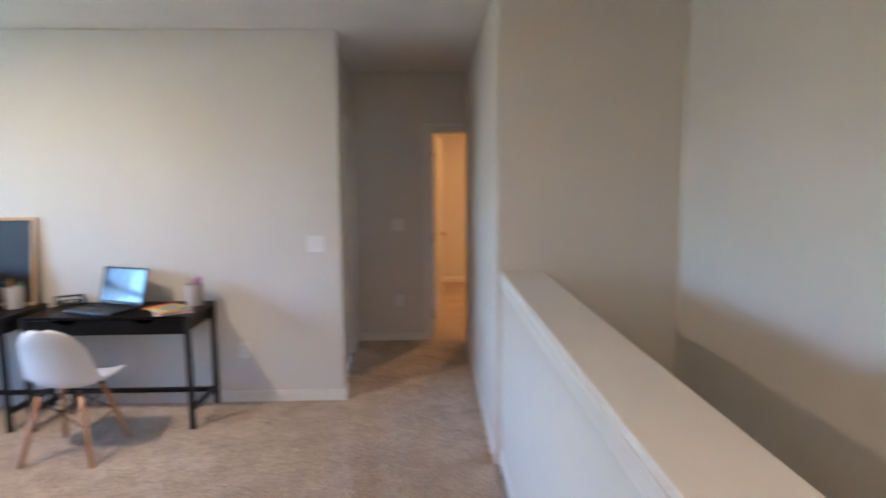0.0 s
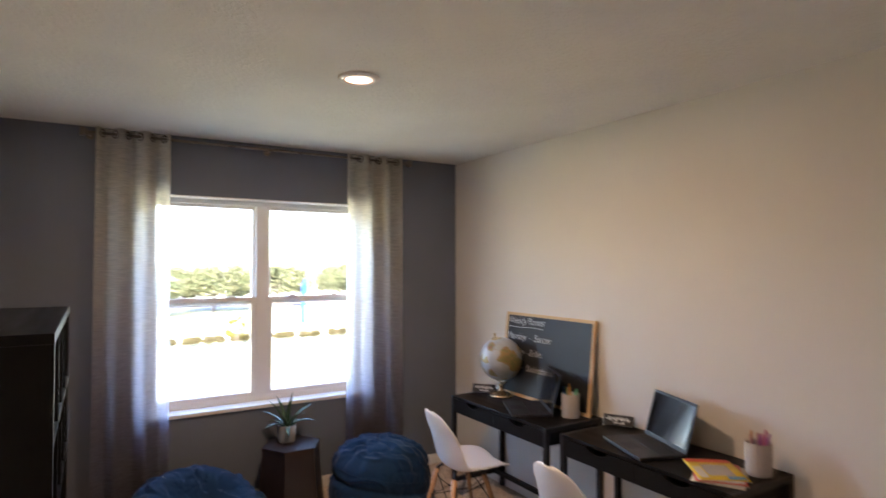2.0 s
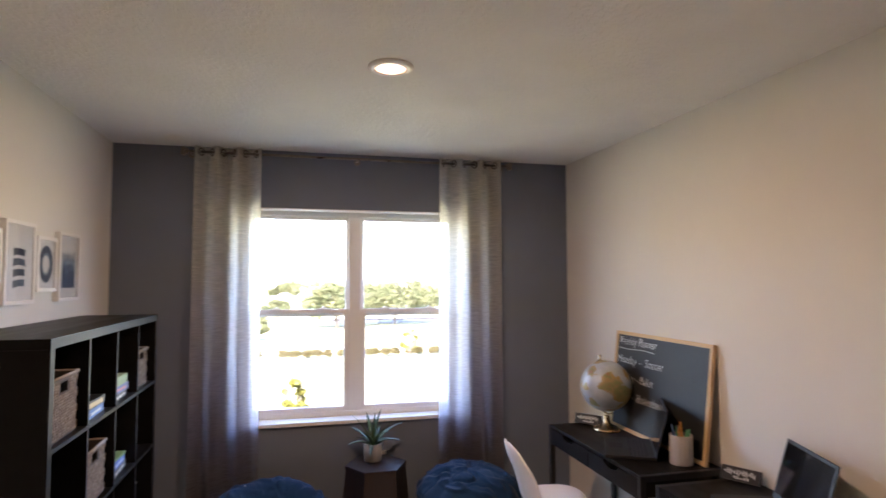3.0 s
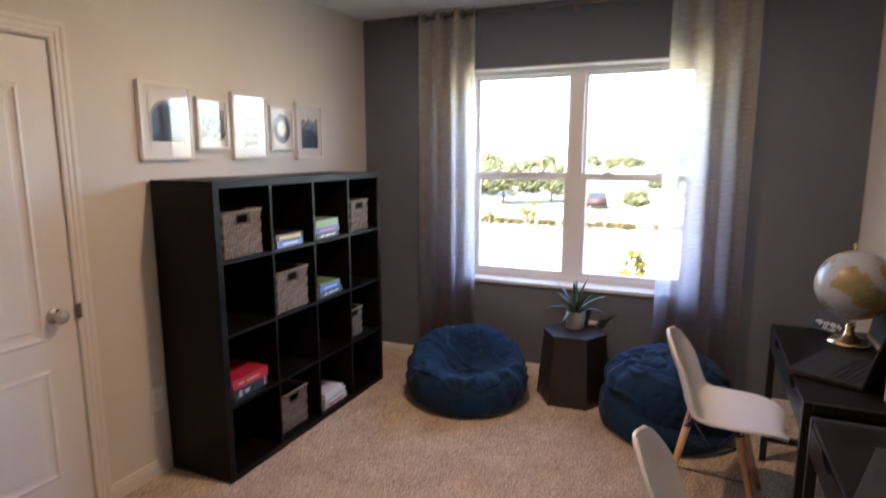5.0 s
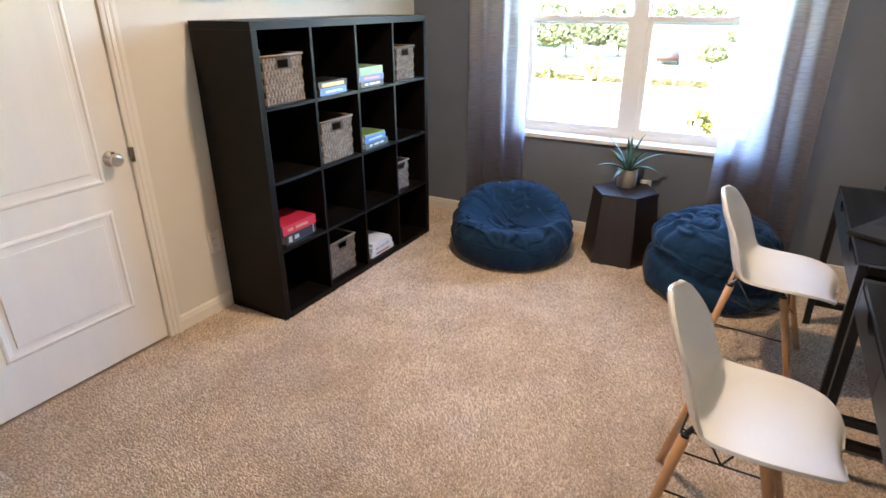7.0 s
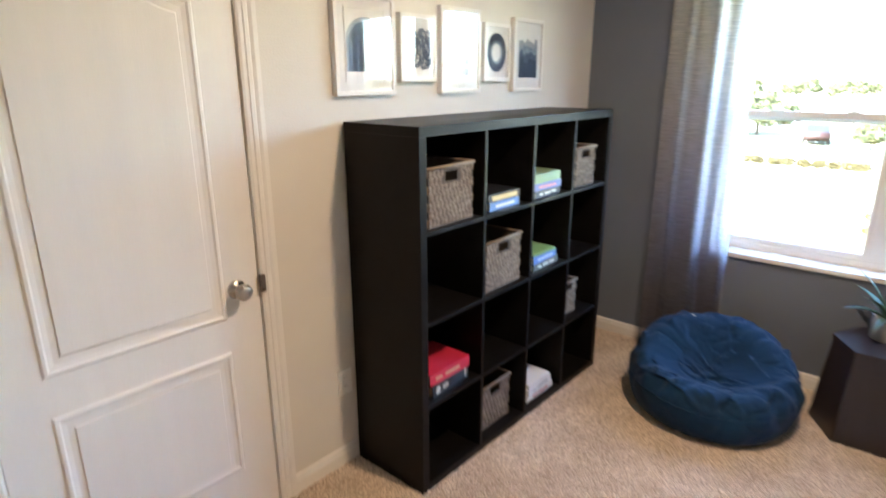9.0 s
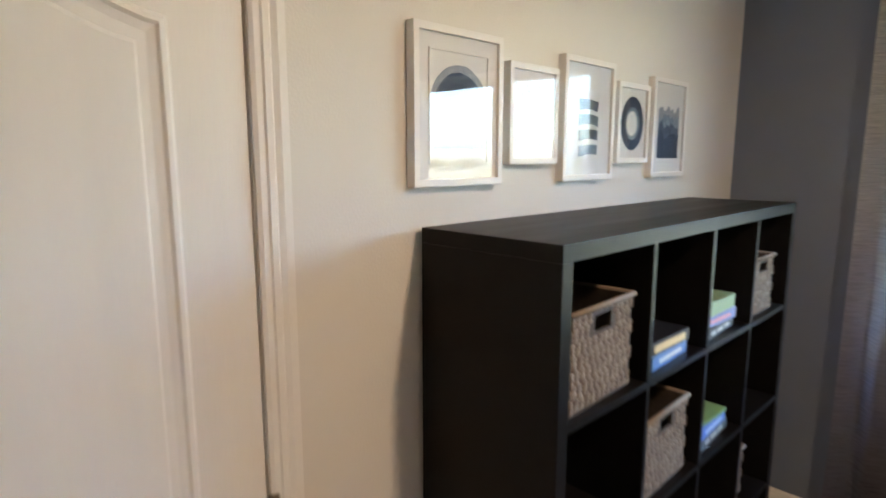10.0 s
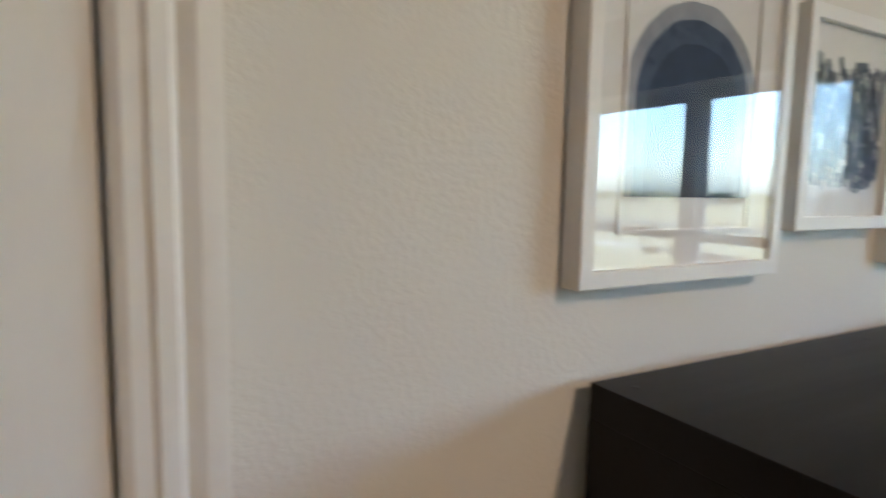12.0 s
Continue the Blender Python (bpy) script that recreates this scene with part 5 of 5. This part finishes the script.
def laptop(at, label, tilt):
    ob = thing("laptop", label, "laptop", at, "black laptops on the desks")
    w, d = 0.375, 0.255
    part("base", boxbm(-w / 2, w / 2, 0.0, d, 0.001, 0.019, bev=0.004), LAPBLACK, ob)
    bm = bmesh.new()
    for r in range(5):
        n = 14
        for c in range(n):
            x = -w / 2 + 0.025 + (w - 0.05) * (c + 0.5) / n
            y = 0.125 + r * 0.0195
            if r == 0 and 4 <= c <= 8:
                if c == 4:
                    box(bm, x - 0.010, x + 4 * (w - 0.05) / n + 0.010, y, y + 0.0155, 0.0191, 0.0212)
                continue
            box(bm, x - 0.0102, x + 0.0102, y, y + 0.0155, 0.0191, 0.0212)
    tagged(part("keys", bm, KEYCAPS, ob, "black keyboard keys"), kind="stuff")
    part("trackpad", boxbm(-0.055, 0.045, 0.022, 0.095, 0.0191, 0.0196), KEYCAPS, ob, "smooth trackpad")
    lid = part("lid", boxbm(-w / 2, w / 2, -0.004, 0.004, 0.0, 0.25, bev=0.003), LAPBLACK, ob, at=pose(0, d - 0.004, 0.018, -tilt, 0, 0))
    part("screen", boxbm(-w / 2 + 0.014, w / 2 - 0.014, -0.0052, -0.0042, 0.022, 0.236), SCREEN, lid, "dark glossy screen")
    bm = bmesh.new()
    for x in (-0.12, 0.12):
        rod(bm, (x - 0.03, d - 0.004, 0.018), (x + 0.03, d - 0.004, 0.018), 0.006, seg=10)
    part("hinge", bm, LAPBLACK, ob)
    return ob


laptop(pose(1.250, 2.845, ZD, 0, 0, -29), "open black laptop beside the globe", 14)
laptop(pose(2.200, 2.840, ZD, 0, 0, -20), "open black laptop with a dark reflective screen", 16)

# pencil cups and pens
CUPMAT = surf("ribbed_pale_ceramic", (0.40, 0.36, 0.33), (0.47, 0.43, 0.40), 5.0, 0.6, 140.0, 0.2, 0.001)
pen_mats = [surf("pen_barrel", tuple(v * 0.8 for v in c), c, 9.0, 0.35, 90.0, 0.03, 0.0002) for c in ((0.55, 0.10, 0.28), (0.65, 0.35, 0.10), (0.12, 0.38, 0.20), (0.40, 0.16, 0.45), (0.70, 0.55, 0.45), (0.10, 0.25, 0.50), (0.62, 0.12, 0.12))]


def pencil_cup(x, y, label, seed, kinds):
    cup = thing("pencil_cup", label, "pencil cup", pose(x, y, ZD), "pencil cups on the desks")
    bm = bmesh.new()
    seg = 64
    outer = [(0.0556, 0.0), (0.056, 0.004), (0.056, 0.140), (0.0545, 0.144), (0.052, 0.144), (0.0515, 0.138), (0.0515, 0.006), (0.0, 0.006)]
    lathe(bm, [(0.0, 0.0)] + outer, seg)
    for v in bm.verts:
        a = math.atan2(v.co.y, v.co.x)
        if math.hypot(v.co.x, v.co.y) > 0.0542:
            k = 1 + 0.012 * math.cos(a * 16)
            v.co.x *= k
            v.co.y *= k
    part("cup", bm, CUPMAT, cup, smooth=True)
    rnd = random.Random(seed)
    for k in range(9):
        a = rnd.uniform(0, 6.28)
        r0, r1 = rnd.uniform(0.004, 0.030), rnd.uniform(0.028, 0.046)
        a1 = a + rnd.uniform(-0.7, 0.7)
        p0 = Vector((x + r0 * math.cos(a), y + r0 * math.sin(a), ZD + 0.007))
        d = (Vector((x + r1 * math.cos(a1), y + r1 * math.sin(a1), ZD + 0.15)) - p0).normalized()
        L = rnd.uniform(0.165, 0.195)
        ob = thing("pen", "coloured marker pen standing in the pencil cup", "pen", Matrix.Translation(p0), "pens in the cups")
        bm = bmesh.new()
        rod(bm, (0, 0, 0), d * (L * 0.78), 0.0042, seg=8)
        mt = pen_mats[kinds[k % len(kinds)]]
        part("barrel", bm, mt, ob)
        bm = bmesh.new()
        rod(bm, d * (L * 0.78), d * L, 0.0052, 0.0046, seg=8)
        part("pen_cap", bm, mt, ob)


pencil_cup(1.585, 3.085, "pale ribbed ceramic cup of green and red pens", 4, (2, 5, 1, 2, 6))
pencil_cup(2.765, 3.11, "pale ribbed ceramic cup of pink and orange markers", 9, (0, 1, 3, 0, 4))

# small word blocks
BLOCKBLACK = surf("block_black", (0.012, 0.012, 0.012), (0.02, 0.02, 0.02), 6.0, 0.5, 150.0, 0.1, 0.0003)
PRINTWHITE = surf("white_print", (0.60, 0.60, 0.58), (0.68, 0.68, 0.66), 6.0, 0.7, 150.0, 0.05, 0.0002)


def word_block(x, y, turn, label):
    ob = thing("word_block", label, "desk sign", pose(x, y, ZD, 0, 0, turn), "small word signs on the desks")
    part("block", boxbm(-0.085, 0.085, -0.014, 0.014, 0.0, 0.062, bev=0.002), BLOCKBLACK, ob, at=pose(0, 0, 0, -18, 0, 0) @ Matrix.Translation((0, 0, 0.005)))
    rnd = random.Random(3)
    bm = bmesh.new()
    M = pose(0, 0, 0, -18, 0, 0) @ Matrix.Translation((0, 0, 0.005))
    for i in range(12):
        u = -0.068 + i * 0.0115
        hgt = rnd.choice((0.009, 0.012, 0.017))
        box(bm, u, u + 0.0065, -0.0152, -0.0142, 0.033 - 0.004 * (i % 3), 0.033 + hgt, m=M @ pose(0, 0, 0, 0, 0, 0))
    for i in range(6):
        u = -0.025 + i * 0.0115
        box(bm, u, u + 0.006, -0.0152, -0.0142, 0.010, 0.010 + rnd.choice((0.008, 0.012)), m=M)
    part("print", bm, PRINTWHITE, ob, "white unreadable brush lettering")
    return ob


word_block(0.765, 3.0, 40, "small black word sign with white lettering by the globe")
word_block(1.90, 3.16, 28, "small black word sign with white lettering by the laptop")

# magazines
def magazine(x, y, z, turn, w, d, t, rgb, label, patches):
    ob = thing("magazine", label, "magazine", pose(x, y, z, 0, 0, turn), "magazines on the desk")
    bm = bmesh.new()
    box(bm, -w / 2, w / 2, -d / 2, d / 2, 0, t * 0.9, bev=0.0008)
    part("pages", bm, PAPER, ob, "page edges")
    bm = bmesh.new()
    n = 12
    lo = [[bm.verts.new((-w / 2 - 0.001 + (w + 0.002) * i / n, s * (d / 2 + 0.001), t + 0.0016 * math.sin(math.pi * i / n) - 0.0004)) for i in range(n + 1)] for s in (-1, 1)]
    for i in range(n):
        bm.faces.new((lo[0][i], lo[0][i + 1], lo[1][i + 1], lo[1][i]))
    cv = part("cover", bm, cover(rgb), ob, "glossy printed cover", smooth=True)
    so = cv.modifiers.new("thick", "SOLIDIFY")
    so.thickness = 0.0005
    for k, (a, b, c, e, col) in enumerate(patches):
        part("print", boxbm(a * w, b * w, c * d, e * d, t + 0.0021, t + 0.0024 + 0.0002 * k), cover(col), ob, "printed colour block")
    return ob


MZ = ZD
magazine(2.685, 2.945, MZ, 28, 0.215, 0.28, 0.004, (0.68, 0.67, 0.64), "white magazine at the bottom of the pile", ())
magazine(2.675, 2.940, MZ + 0.0065, 40, 0.21, 0.275, 0.004, (0.60, 0.10, 0.08), "red magazine in the fanned pile", ((-0.45, 0.45, -0.45, -0.3, (0.7, 0.7, 0.68)), (-0.2, 0.4, -0.2, 0.1, (0.65, 0.5, 0.1))))
magazine(2.655, 2.950, MZ + 0.013, 52, 0.21, 0.275, 0.004, (0.75, 0.55, 0.04), "yellow children's magazine on top of the pile", ((-0.48, 0.48, 0.33, 0.48, (0.62, 0.08, 0.06)), (-0.25, 0.30, -0.30, 0.20, (0.42, 0.38, 0.33)), (-0.45, -0.28, -0.40, 0.10, (0.70, 0.66, 0.55)), (0.1, 0.45, -0.46, -0.34, (0.10, 0.30, 0.50))))

# ---- outdoors, one storey below ----
GZ = -3.2
GRASS, nt, b = tree_of("dry_lawn")
v = coords(nt)
c = mixc(nt, noise_node(nt, v, 0.05, 4.0), (0.22, 0.205, 0.11), (0.30, 0.27, 0.16))
c = mixc(nt, 0.4, c, ramp(nt, noise_node(nt, v, 6.0, 3.0), [(0.3, (0.14, 0.14, 0.06)), (0.7, (0.34, 0.30, 0.19))]))
nt.links.new(c, b.inputs["Base Color"])
b.inputs["Roughness"].default_value = 0.95
b.inputs["Specular IOR Level"].default_value = 0.1
ASPHALT = surf("asphalt", (0.045, 0.045, 0.047), (0.075, 0.074, 0.072), 0.6, 0.9, 30.0, 0.3, 0.01)
CONCRETE = surf("pale_concrete", (0.34, 0.32, 0.29), (0.44, 0.42, 0.38), 0.8, 0.85, 25.0, 0.2, 0.004)
BARK = surf("bark", (0.06, 0.045, 0.033), (0.13, 0.10, 0.075), 4.0, 0.95, 30.0, 0.8, 0.02, stretch=(3, 3, 0.6))
FENCE = surf("fence_brown", (0.07, 0.045, 0.03), (0.12, 0.085, 0.06), 2.0, 0.8, 40.0, 0.2, 0.002)


def foliage(name, cols):
    m = island_mix(name, cols, 0.8, 0.08)
    return m


OAK = foliage("oak_leaves", [(0.030, 0.040, 0.016), (0.056, 0.066, 0.028), (0.084, 0.090, 0.042), (0.110, 0.104, 0.052)])
SHRUB = foliage("shrub_leaves", [(0.055, 0.042, 0.020), (0.080, 0.058, 0.028), (0.070, 0.062, 0.024)])
YOUNG = foliage("sapling_leaves", [(0.06, 0.062, 0.010), (0.09, 0.086, 0.015), (0.11, 0.095, 0.022)])

bm = bmesh.new()
box(bm, -2500, -0.25, -1800, 1800, GZ - 0.5, GZ)
structure("ground", bm, GRASS, "pale dry lawn reaching to the horizon", "lawn")
structure("pavement", boxbm(-37.2, -35.4, -400, 400, GZ - 0.1, GZ + 0.03), CONCRETE, "pale concrete path across the lawn", "pavement")
structure("road", boxbm(-72, -63, -500, 500, GZ - 0.1, GZ + 0.02), ASPHALT, "grey asphalt road beyond the lawn", "road")


def leaf_cloud(bm, centre, radii, n, size, rnd):
    for _ in range(n):
        d = Vector((rnd.gauss(0, 1), rnd.gauss(0, 1), rnd.gauss(0, 1)))
        d.normalize()
        rr = rnd.uniform(0.55, 1.05)
        p = Vector(centre) + Vector((d.x * radii[0], d.y * radii[1], d.z * radii[2])) * rr
        a, u = Vector((rnd.gauss(0, 1), rnd.gauss(0, 1), rnd.gauss(0, 1))).normalized(), Vector((rnd.gauss(0, 1), rnd.gauss(0, 1), rnd.gauss(0, 1))).normalized()
        w = a.cross(u)
        s = size * rnd.uniform(0.6, 1.4)
        vs = [bm.verts.new(p + a * s), bm.verts.new(p + u * s * 0.8), bm.verts.new(p - a * s * 0.9), bm.verts.new(p + w * s * 0.5 - u * s * 0.6)]
        bm.faces.new((vs[0], vs[1], vs[2]))
        bm.faces.new((vs[0], vs[2], vs[3]))


def tree(x, y, h, spread, seed, label, mat=OAK, clumps=14, leaves=170, leaf=0.22, name="tree", group="trees beyond the road", base=GZ):
    rnd = random.Random(seed)
    ob = thing(name, label, "tree", pose(x, y, base), group)
    bm = bmesh.new()
    th = h * 0.34
    rod(bm, (0, 0, -0.1), (0.03 * h, 0, th), h * 0.035, h * 0.022, 10)
    tips = []
    for k in range(6):
        a = 6.28 * k / 6 + rnd.uniform(-0.4, 0.4)
        tip = Vector((math.cos(a) * spread * 0.55, math.sin(a) * spread * 0.55, th + h * rnd.uniform(0.18, 0.42)))
        rod(bm, (0.03 * h, 0, th * rnd.uniform(0.75, 1.0)), tip, h * 0.015, h * 0.005, 7)
        tips.append(tip)
    part("trunk", bm, BARK, ob, "bark-brown trunk and limbs")
    bm = bmesh.new()
    for k in range(clumps):
        a, q = rnd.uniform(0, 6.28), rnd.uniform(0.1, 1.0) ** 0.5
        c = Vector((math.cos(a) * spread * 0.75 * q, math.sin(a) * spread * 0.75 * q, h * (0.26 + 0.58 * (1 - q * q * 0.6) * rnd.uniform(0.15, 1.05))))
        r = spread * rnd.uniform(0.14, 0.34)
        leaf_cloud(bm, c, (r, r, r * 0.75), leaves, leaf, rnd)
    tagged(part("crown", bm, mat, ob, "yellow-green leafy crown"), kind="stuff")
    return ob


rnd = random.Random(21)
for k, (x, y, h, s) in enumerate(((-50, -15.0, 4.7, 4.0), (-54, -11.2, 4.3, 3.2), (-58, -22, 5.0, 5.0), (-62, -33, 5.4, 5.2), (-66, -48, 5.8, 5.5), (-57, 5.0, 5.5, 3.8), (-60, 11.5, 5.7, 4.6), (-66, 20, 5.4, 4.8), (-46, -2.2, 2.2, 1.2), (-70, -1.5, 3.0, 2.0), (-74, 31, 5.2, 5.0), (-84, 42, 5.6, 5.5))):
    tree(x, y, h, s, 100 + k, "broad yellow-green oak in full leaf across the lawn", leaves=120, leaf=0.19, clumps=46, group="oaks across the lawn")
for k in range(34):
    y = -210 + k * 13 + rnd.uniform(-4, 4)
    tree(-165 + rnd.uniform(-18, 18), y, rnd.uniform(4.4, 5.6), rnd.uniform(5, 7), 300 + k, "hazy tree in the far tree line", leaves=110, leaf=0.45, clumps=14, group="far tree line")
tree(-10.0, 1.1, 3.75, 0.42, 55, "slender young tree on the lawn", YOUNG, 20, 90, 0.06, "sapling", "young trees on the lawn")
tree(-30.5, -9.6, 1.9, 0.5, 56, "slender young tree by the shrub row", YOUNG, 12, 55, 0.07, "sapling", "young trees on the lawn")
tree(-31.0, -7.2, 2.4, 0.6, 57, "slender young tree by the shrub row", YOUNG, 12, 55, 0.07, "sapling", "young trees on the lawn")
tree(-30.0, 7.6, 2.4, 0.7, 58, "slender young tree by the shrub row", YOUNG, 12, 55, 0.07, "sapling", "young trees on the lawn")

first = thing("shrub", "small rounded brownish shrub in a clipped row", "shrub", pose(-33.3, -30, GZ), "row of shrubs along the path")
bm = bmesh.new()
srnd = random.Random(7)
for k in range(7):
    leaf_cloud(bm, (srnd.uniform(-0.18, 0.18), srnd.uniform(-0.2, 0.2), srnd.uniform(0.18, 0.42)), (0.24, 0.24, 0.20), 90, 0.075, srnd)
tagged(part("crown", bm, SHRUB, first, "dry brownish leaves"), kind="stuff")
for k in range(1, 86):
    if srnd.random() < 0.12:
        continue
    m = pose(-33.3 + srnd.uniform(-0.15, 0.15), -30 + k * 0.72 + srnd.uniform(-0.12, 0.12), GZ, 0, 0, srnd.uniform(0, 360))
    copy_thing(first, m)

fence = thing("fence", "low brown post-and-rail fence along the road", "fence", pose(-61.5, 0, GZ))
for k in range(41):
    y = -50 + k * 2.5
    part("post", boxbm(-0.06, 0.06, y - 0.06, y + 0.06, -0.2, 1.15), FENCE, fence)
for z in (0.45, 0.95):
    part("rail", boxbm(0.061, 0.10, -50, 50, z, z + 0.12), FENCE, fence)

# blue banner on a pole beyond the lawn
FLAGBLUE = fabric("blue_banner_cloth", (0.004, 0.03, 0.20), (0.010, 0.05, 0.28), 40.0, 0.1)
flag = thing("feather_flag", "tall blue feather flag on a thin pole in the lawn", "flag", pose(-29.5, 11.15, GZ))
bm = bmesh.new()
tube(bm, [(0, 0, 0), (0, 0, 2.6), (0, 0.04, 3.5), (0, 0.16, 4.0), (0, 0.34, 4.15)], 0.018, 8)
part("pole", bm, BLACKMETAL, flag, "thin bent pole")
bm = bmesh.new()
rows = []
for i in range(13):
    t = i / 12
    z = 1.5 + 2.62 * t
    lead = 0.02 + (0.30 * ((z - 3.4) / 0.75) ** 2 if z > 3.4 else 0.0)
    tail = 0.27 + 0.02 * math.sin(9 * t) + 0.04 * t
    rows.append([bm.verts.new((0.03 * math.sin(5 * t + 3 * u), lead + (tail - lead) * u, z - 0.10 * u)) for u in (0.0, 0.33, 0.66, 1.0)])
for lo_row, hi_row in zip(rows, rows[1:]):
    for i in range(3):
        bm.faces.new((lo_row[i], lo_row[i + 1], hi_row[i + 1], hi_row[i]))
banner = part("banner", bm, FLAGBLUE, flag, "blue cloth banner", smooth=True)
banner.modifiers.new("thick", "SOLIDIFY").thickness = 0.004

# parked car far off
car = thing("car", "small dark red parked car seen far across the lawn", "car", pose(-49, -5.9, GZ, 0, 0, 98))
CARPAINT = surf("dark_car_paint", (0.022, 0.012, 0.010), (0.032, 0.017, 0.014), 2.0, 0.6, 60.0, 0.0, spec=0.15)
TYRE = surf("tyre_rubber", (0.015, 0.015, 0.015), (0.025, 0.025, 0.025), 8.0, 0.85, 100.0, 0.2, 0.002)
CARGLASS = surf("car_glass", (0.01, 0.012, 0.015), (0.02, 0.022, 0.025), 2.0, 0.4, 60.0, 0.0, spec=0.2)
bm = bmesh.new()
side = [(-2.1, 0.35), (2.1, 0.35), (2.15, 0.75), (1.3, 0.92), (-1.9, 0.98), (-2.15, 0.8)]
f = bm.faces.new([bm.verts.new((-0.85, u, w)) for u, w in side])
got = bmesh.ops.extrude_face_region(bm, geom=[f])
for q in got["geom"]:
    if isinstance(q, bmesh.types.BMVert):
        q.co.x = 0.85
bmesh.ops.bevel(bm, geom=bm.edges[:], offset=0.08, segments=2, affect="EDGES")
part("body", bm, CARPAINT, car, smooth=True)
bm = bmesh.new()
cab = [(-1.7, 0.95), (1.1, 0.93), (0.45, 1.42), (-1.2, 1.45)]
f = bm.faces.new([bm.verts.new((-0.74, u, w)) for u, w in cab])
got = bmesh.ops.extrude_face_region(bm, geom=[f])
for q in got["geom"]:
    if isinstance(q, bmesh.types.BMVert):
        q.co.x = 0.74
part("cabin", bm, CARGLASS, car)
for sx in (-0.8, 0.8):
    for y in (-1.3, 1.35):
        bm = bmesh.new()
        rod(bm, (sx - 0.1, y, 0.32), (sx + 0.1, y, 0.32), 0.32, seg=20)
        part("wheel", bm, TYRE, car)

# ---- carpet pile ----
PILE, nt, b = tree_of("carpet_tufts")
g = nt.nodes.new("ShaderNodeNewGeometry")
r = ramp(nt, g.outputs["Random Per Island"], [(0.0, (0.25, 0.185, 0.13)), (0.14, (0.47, 0.375, 0.28)), (0.4, (0.68, 0.57, 0.45)), (0.92, (0.85, 0.75, 0.63))])
c = mixc(nt, 0.42, r, ramp(nt, noise_node(nt, coords(nt), 4.5, 5.0, 0.70), [(0.40, (0.47, 0.365, 0.27)), (0.60, (0.82, 0.705, 0.59))]))
nt.links.new(c, b.inputs["Base Color"])
b.inputs["Roughness"].default_value, b.inputs["Specular IOR Level"].default_value, b.inputs["Sheen Weight"].default_value = 0.55, 0.45, 0.0


def pile(x0, x1, y0, y1, step, seed):
    """Short leaning tufts, each a three-sided spike, on a jittered grid."""
    rs = np.random.RandomState(seed)
    gx, gy = np.meshgrid(np.arange(x0, x1, step), np.arange(y0, y1, step))
    n = gx.size
    px, py = gx.ravel() + rs.uniform(-0.5, 0.5, n) * step, gy.ravel() + rs.uniform(-0.5, 0.5, n) * step
    fx = np.sin(px * 2.3 + 1.7 * np.sin(py * 1.9)) + 0.6 * np.sin(px * 5.1 - py * 4.3)
    fy = np.cos(py * 2.1 + 1.3 * np.sin(px * 2.7)) + 0.6 * np.sin(py * 5.7 + px * 3.9)
    h = rs.uniform(0.006, 0.009, n)
    lx, ly = 0.0022 * fx + rs.normal(0, 0.003, n), 0.0022 * fy + rs.normal(0, 0.003, n)
    a0, rad = rs.uniform(0, 6.28, n), step * rs.uniform(0.42, 0.62, n)
    co = np.zeros((n, 6, 3))
    for k in range(3):
        a = a0 + k * 2.0944
        co[:, k, 0], co[:, k, 1], co[:, k, 2] = px + rad * np.cos(a), py + rad * np.sin(a), 0.0005
        co[:, 3 + k, 0], co[:, 3 + k, 1], co[:, 3 + k, 2] = px + lx + 0.45 * rad * np.cos(a), py + ly + 0.45 * rad * np.sin(a), h * (1 - 0.18 * (k == 1))
    base = (np.arange(n) * 6)[:, None]
    tris = np.concatenate([base + np.array(t) for t in ((0, 1, 4), (0, 4, 3), (1, 2, 5), (1, 5, 4), (2, 0, 3), (2, 3, 5), (3, 4, 5))]).astype(np.int32)
    me = bpy.data.meshes.new("pile")
    me.vertices.add(n * 6)
    me.vertices.foreach_set("co", co.ravel())
    me.loops.add(tris.size)
    me.loops.foreach_set("vertex_index", tris.ravel())
    me.polygons.add(len(tris))
    me.polygons.foreach_set("loop_start", np.arange(len(tris), dtype=np.int32) * 3)
    me.update()
    me.validate()
    me.materials.append(PILE)
    ob = new("carpet_pile", me)
    ob.parent = carpet_floor
    return tagged(ob, "beige speckled carpet tufts", kind="stuff")


pile(0.016, 4.70, 0.016, 3.23, 0.0088, 1)
pile(3.68, 4.70, 3.24, 4.775, 0.0125, 2)
pile(3.57, 4.70, -1.2, 0.016, 0.014, 3)
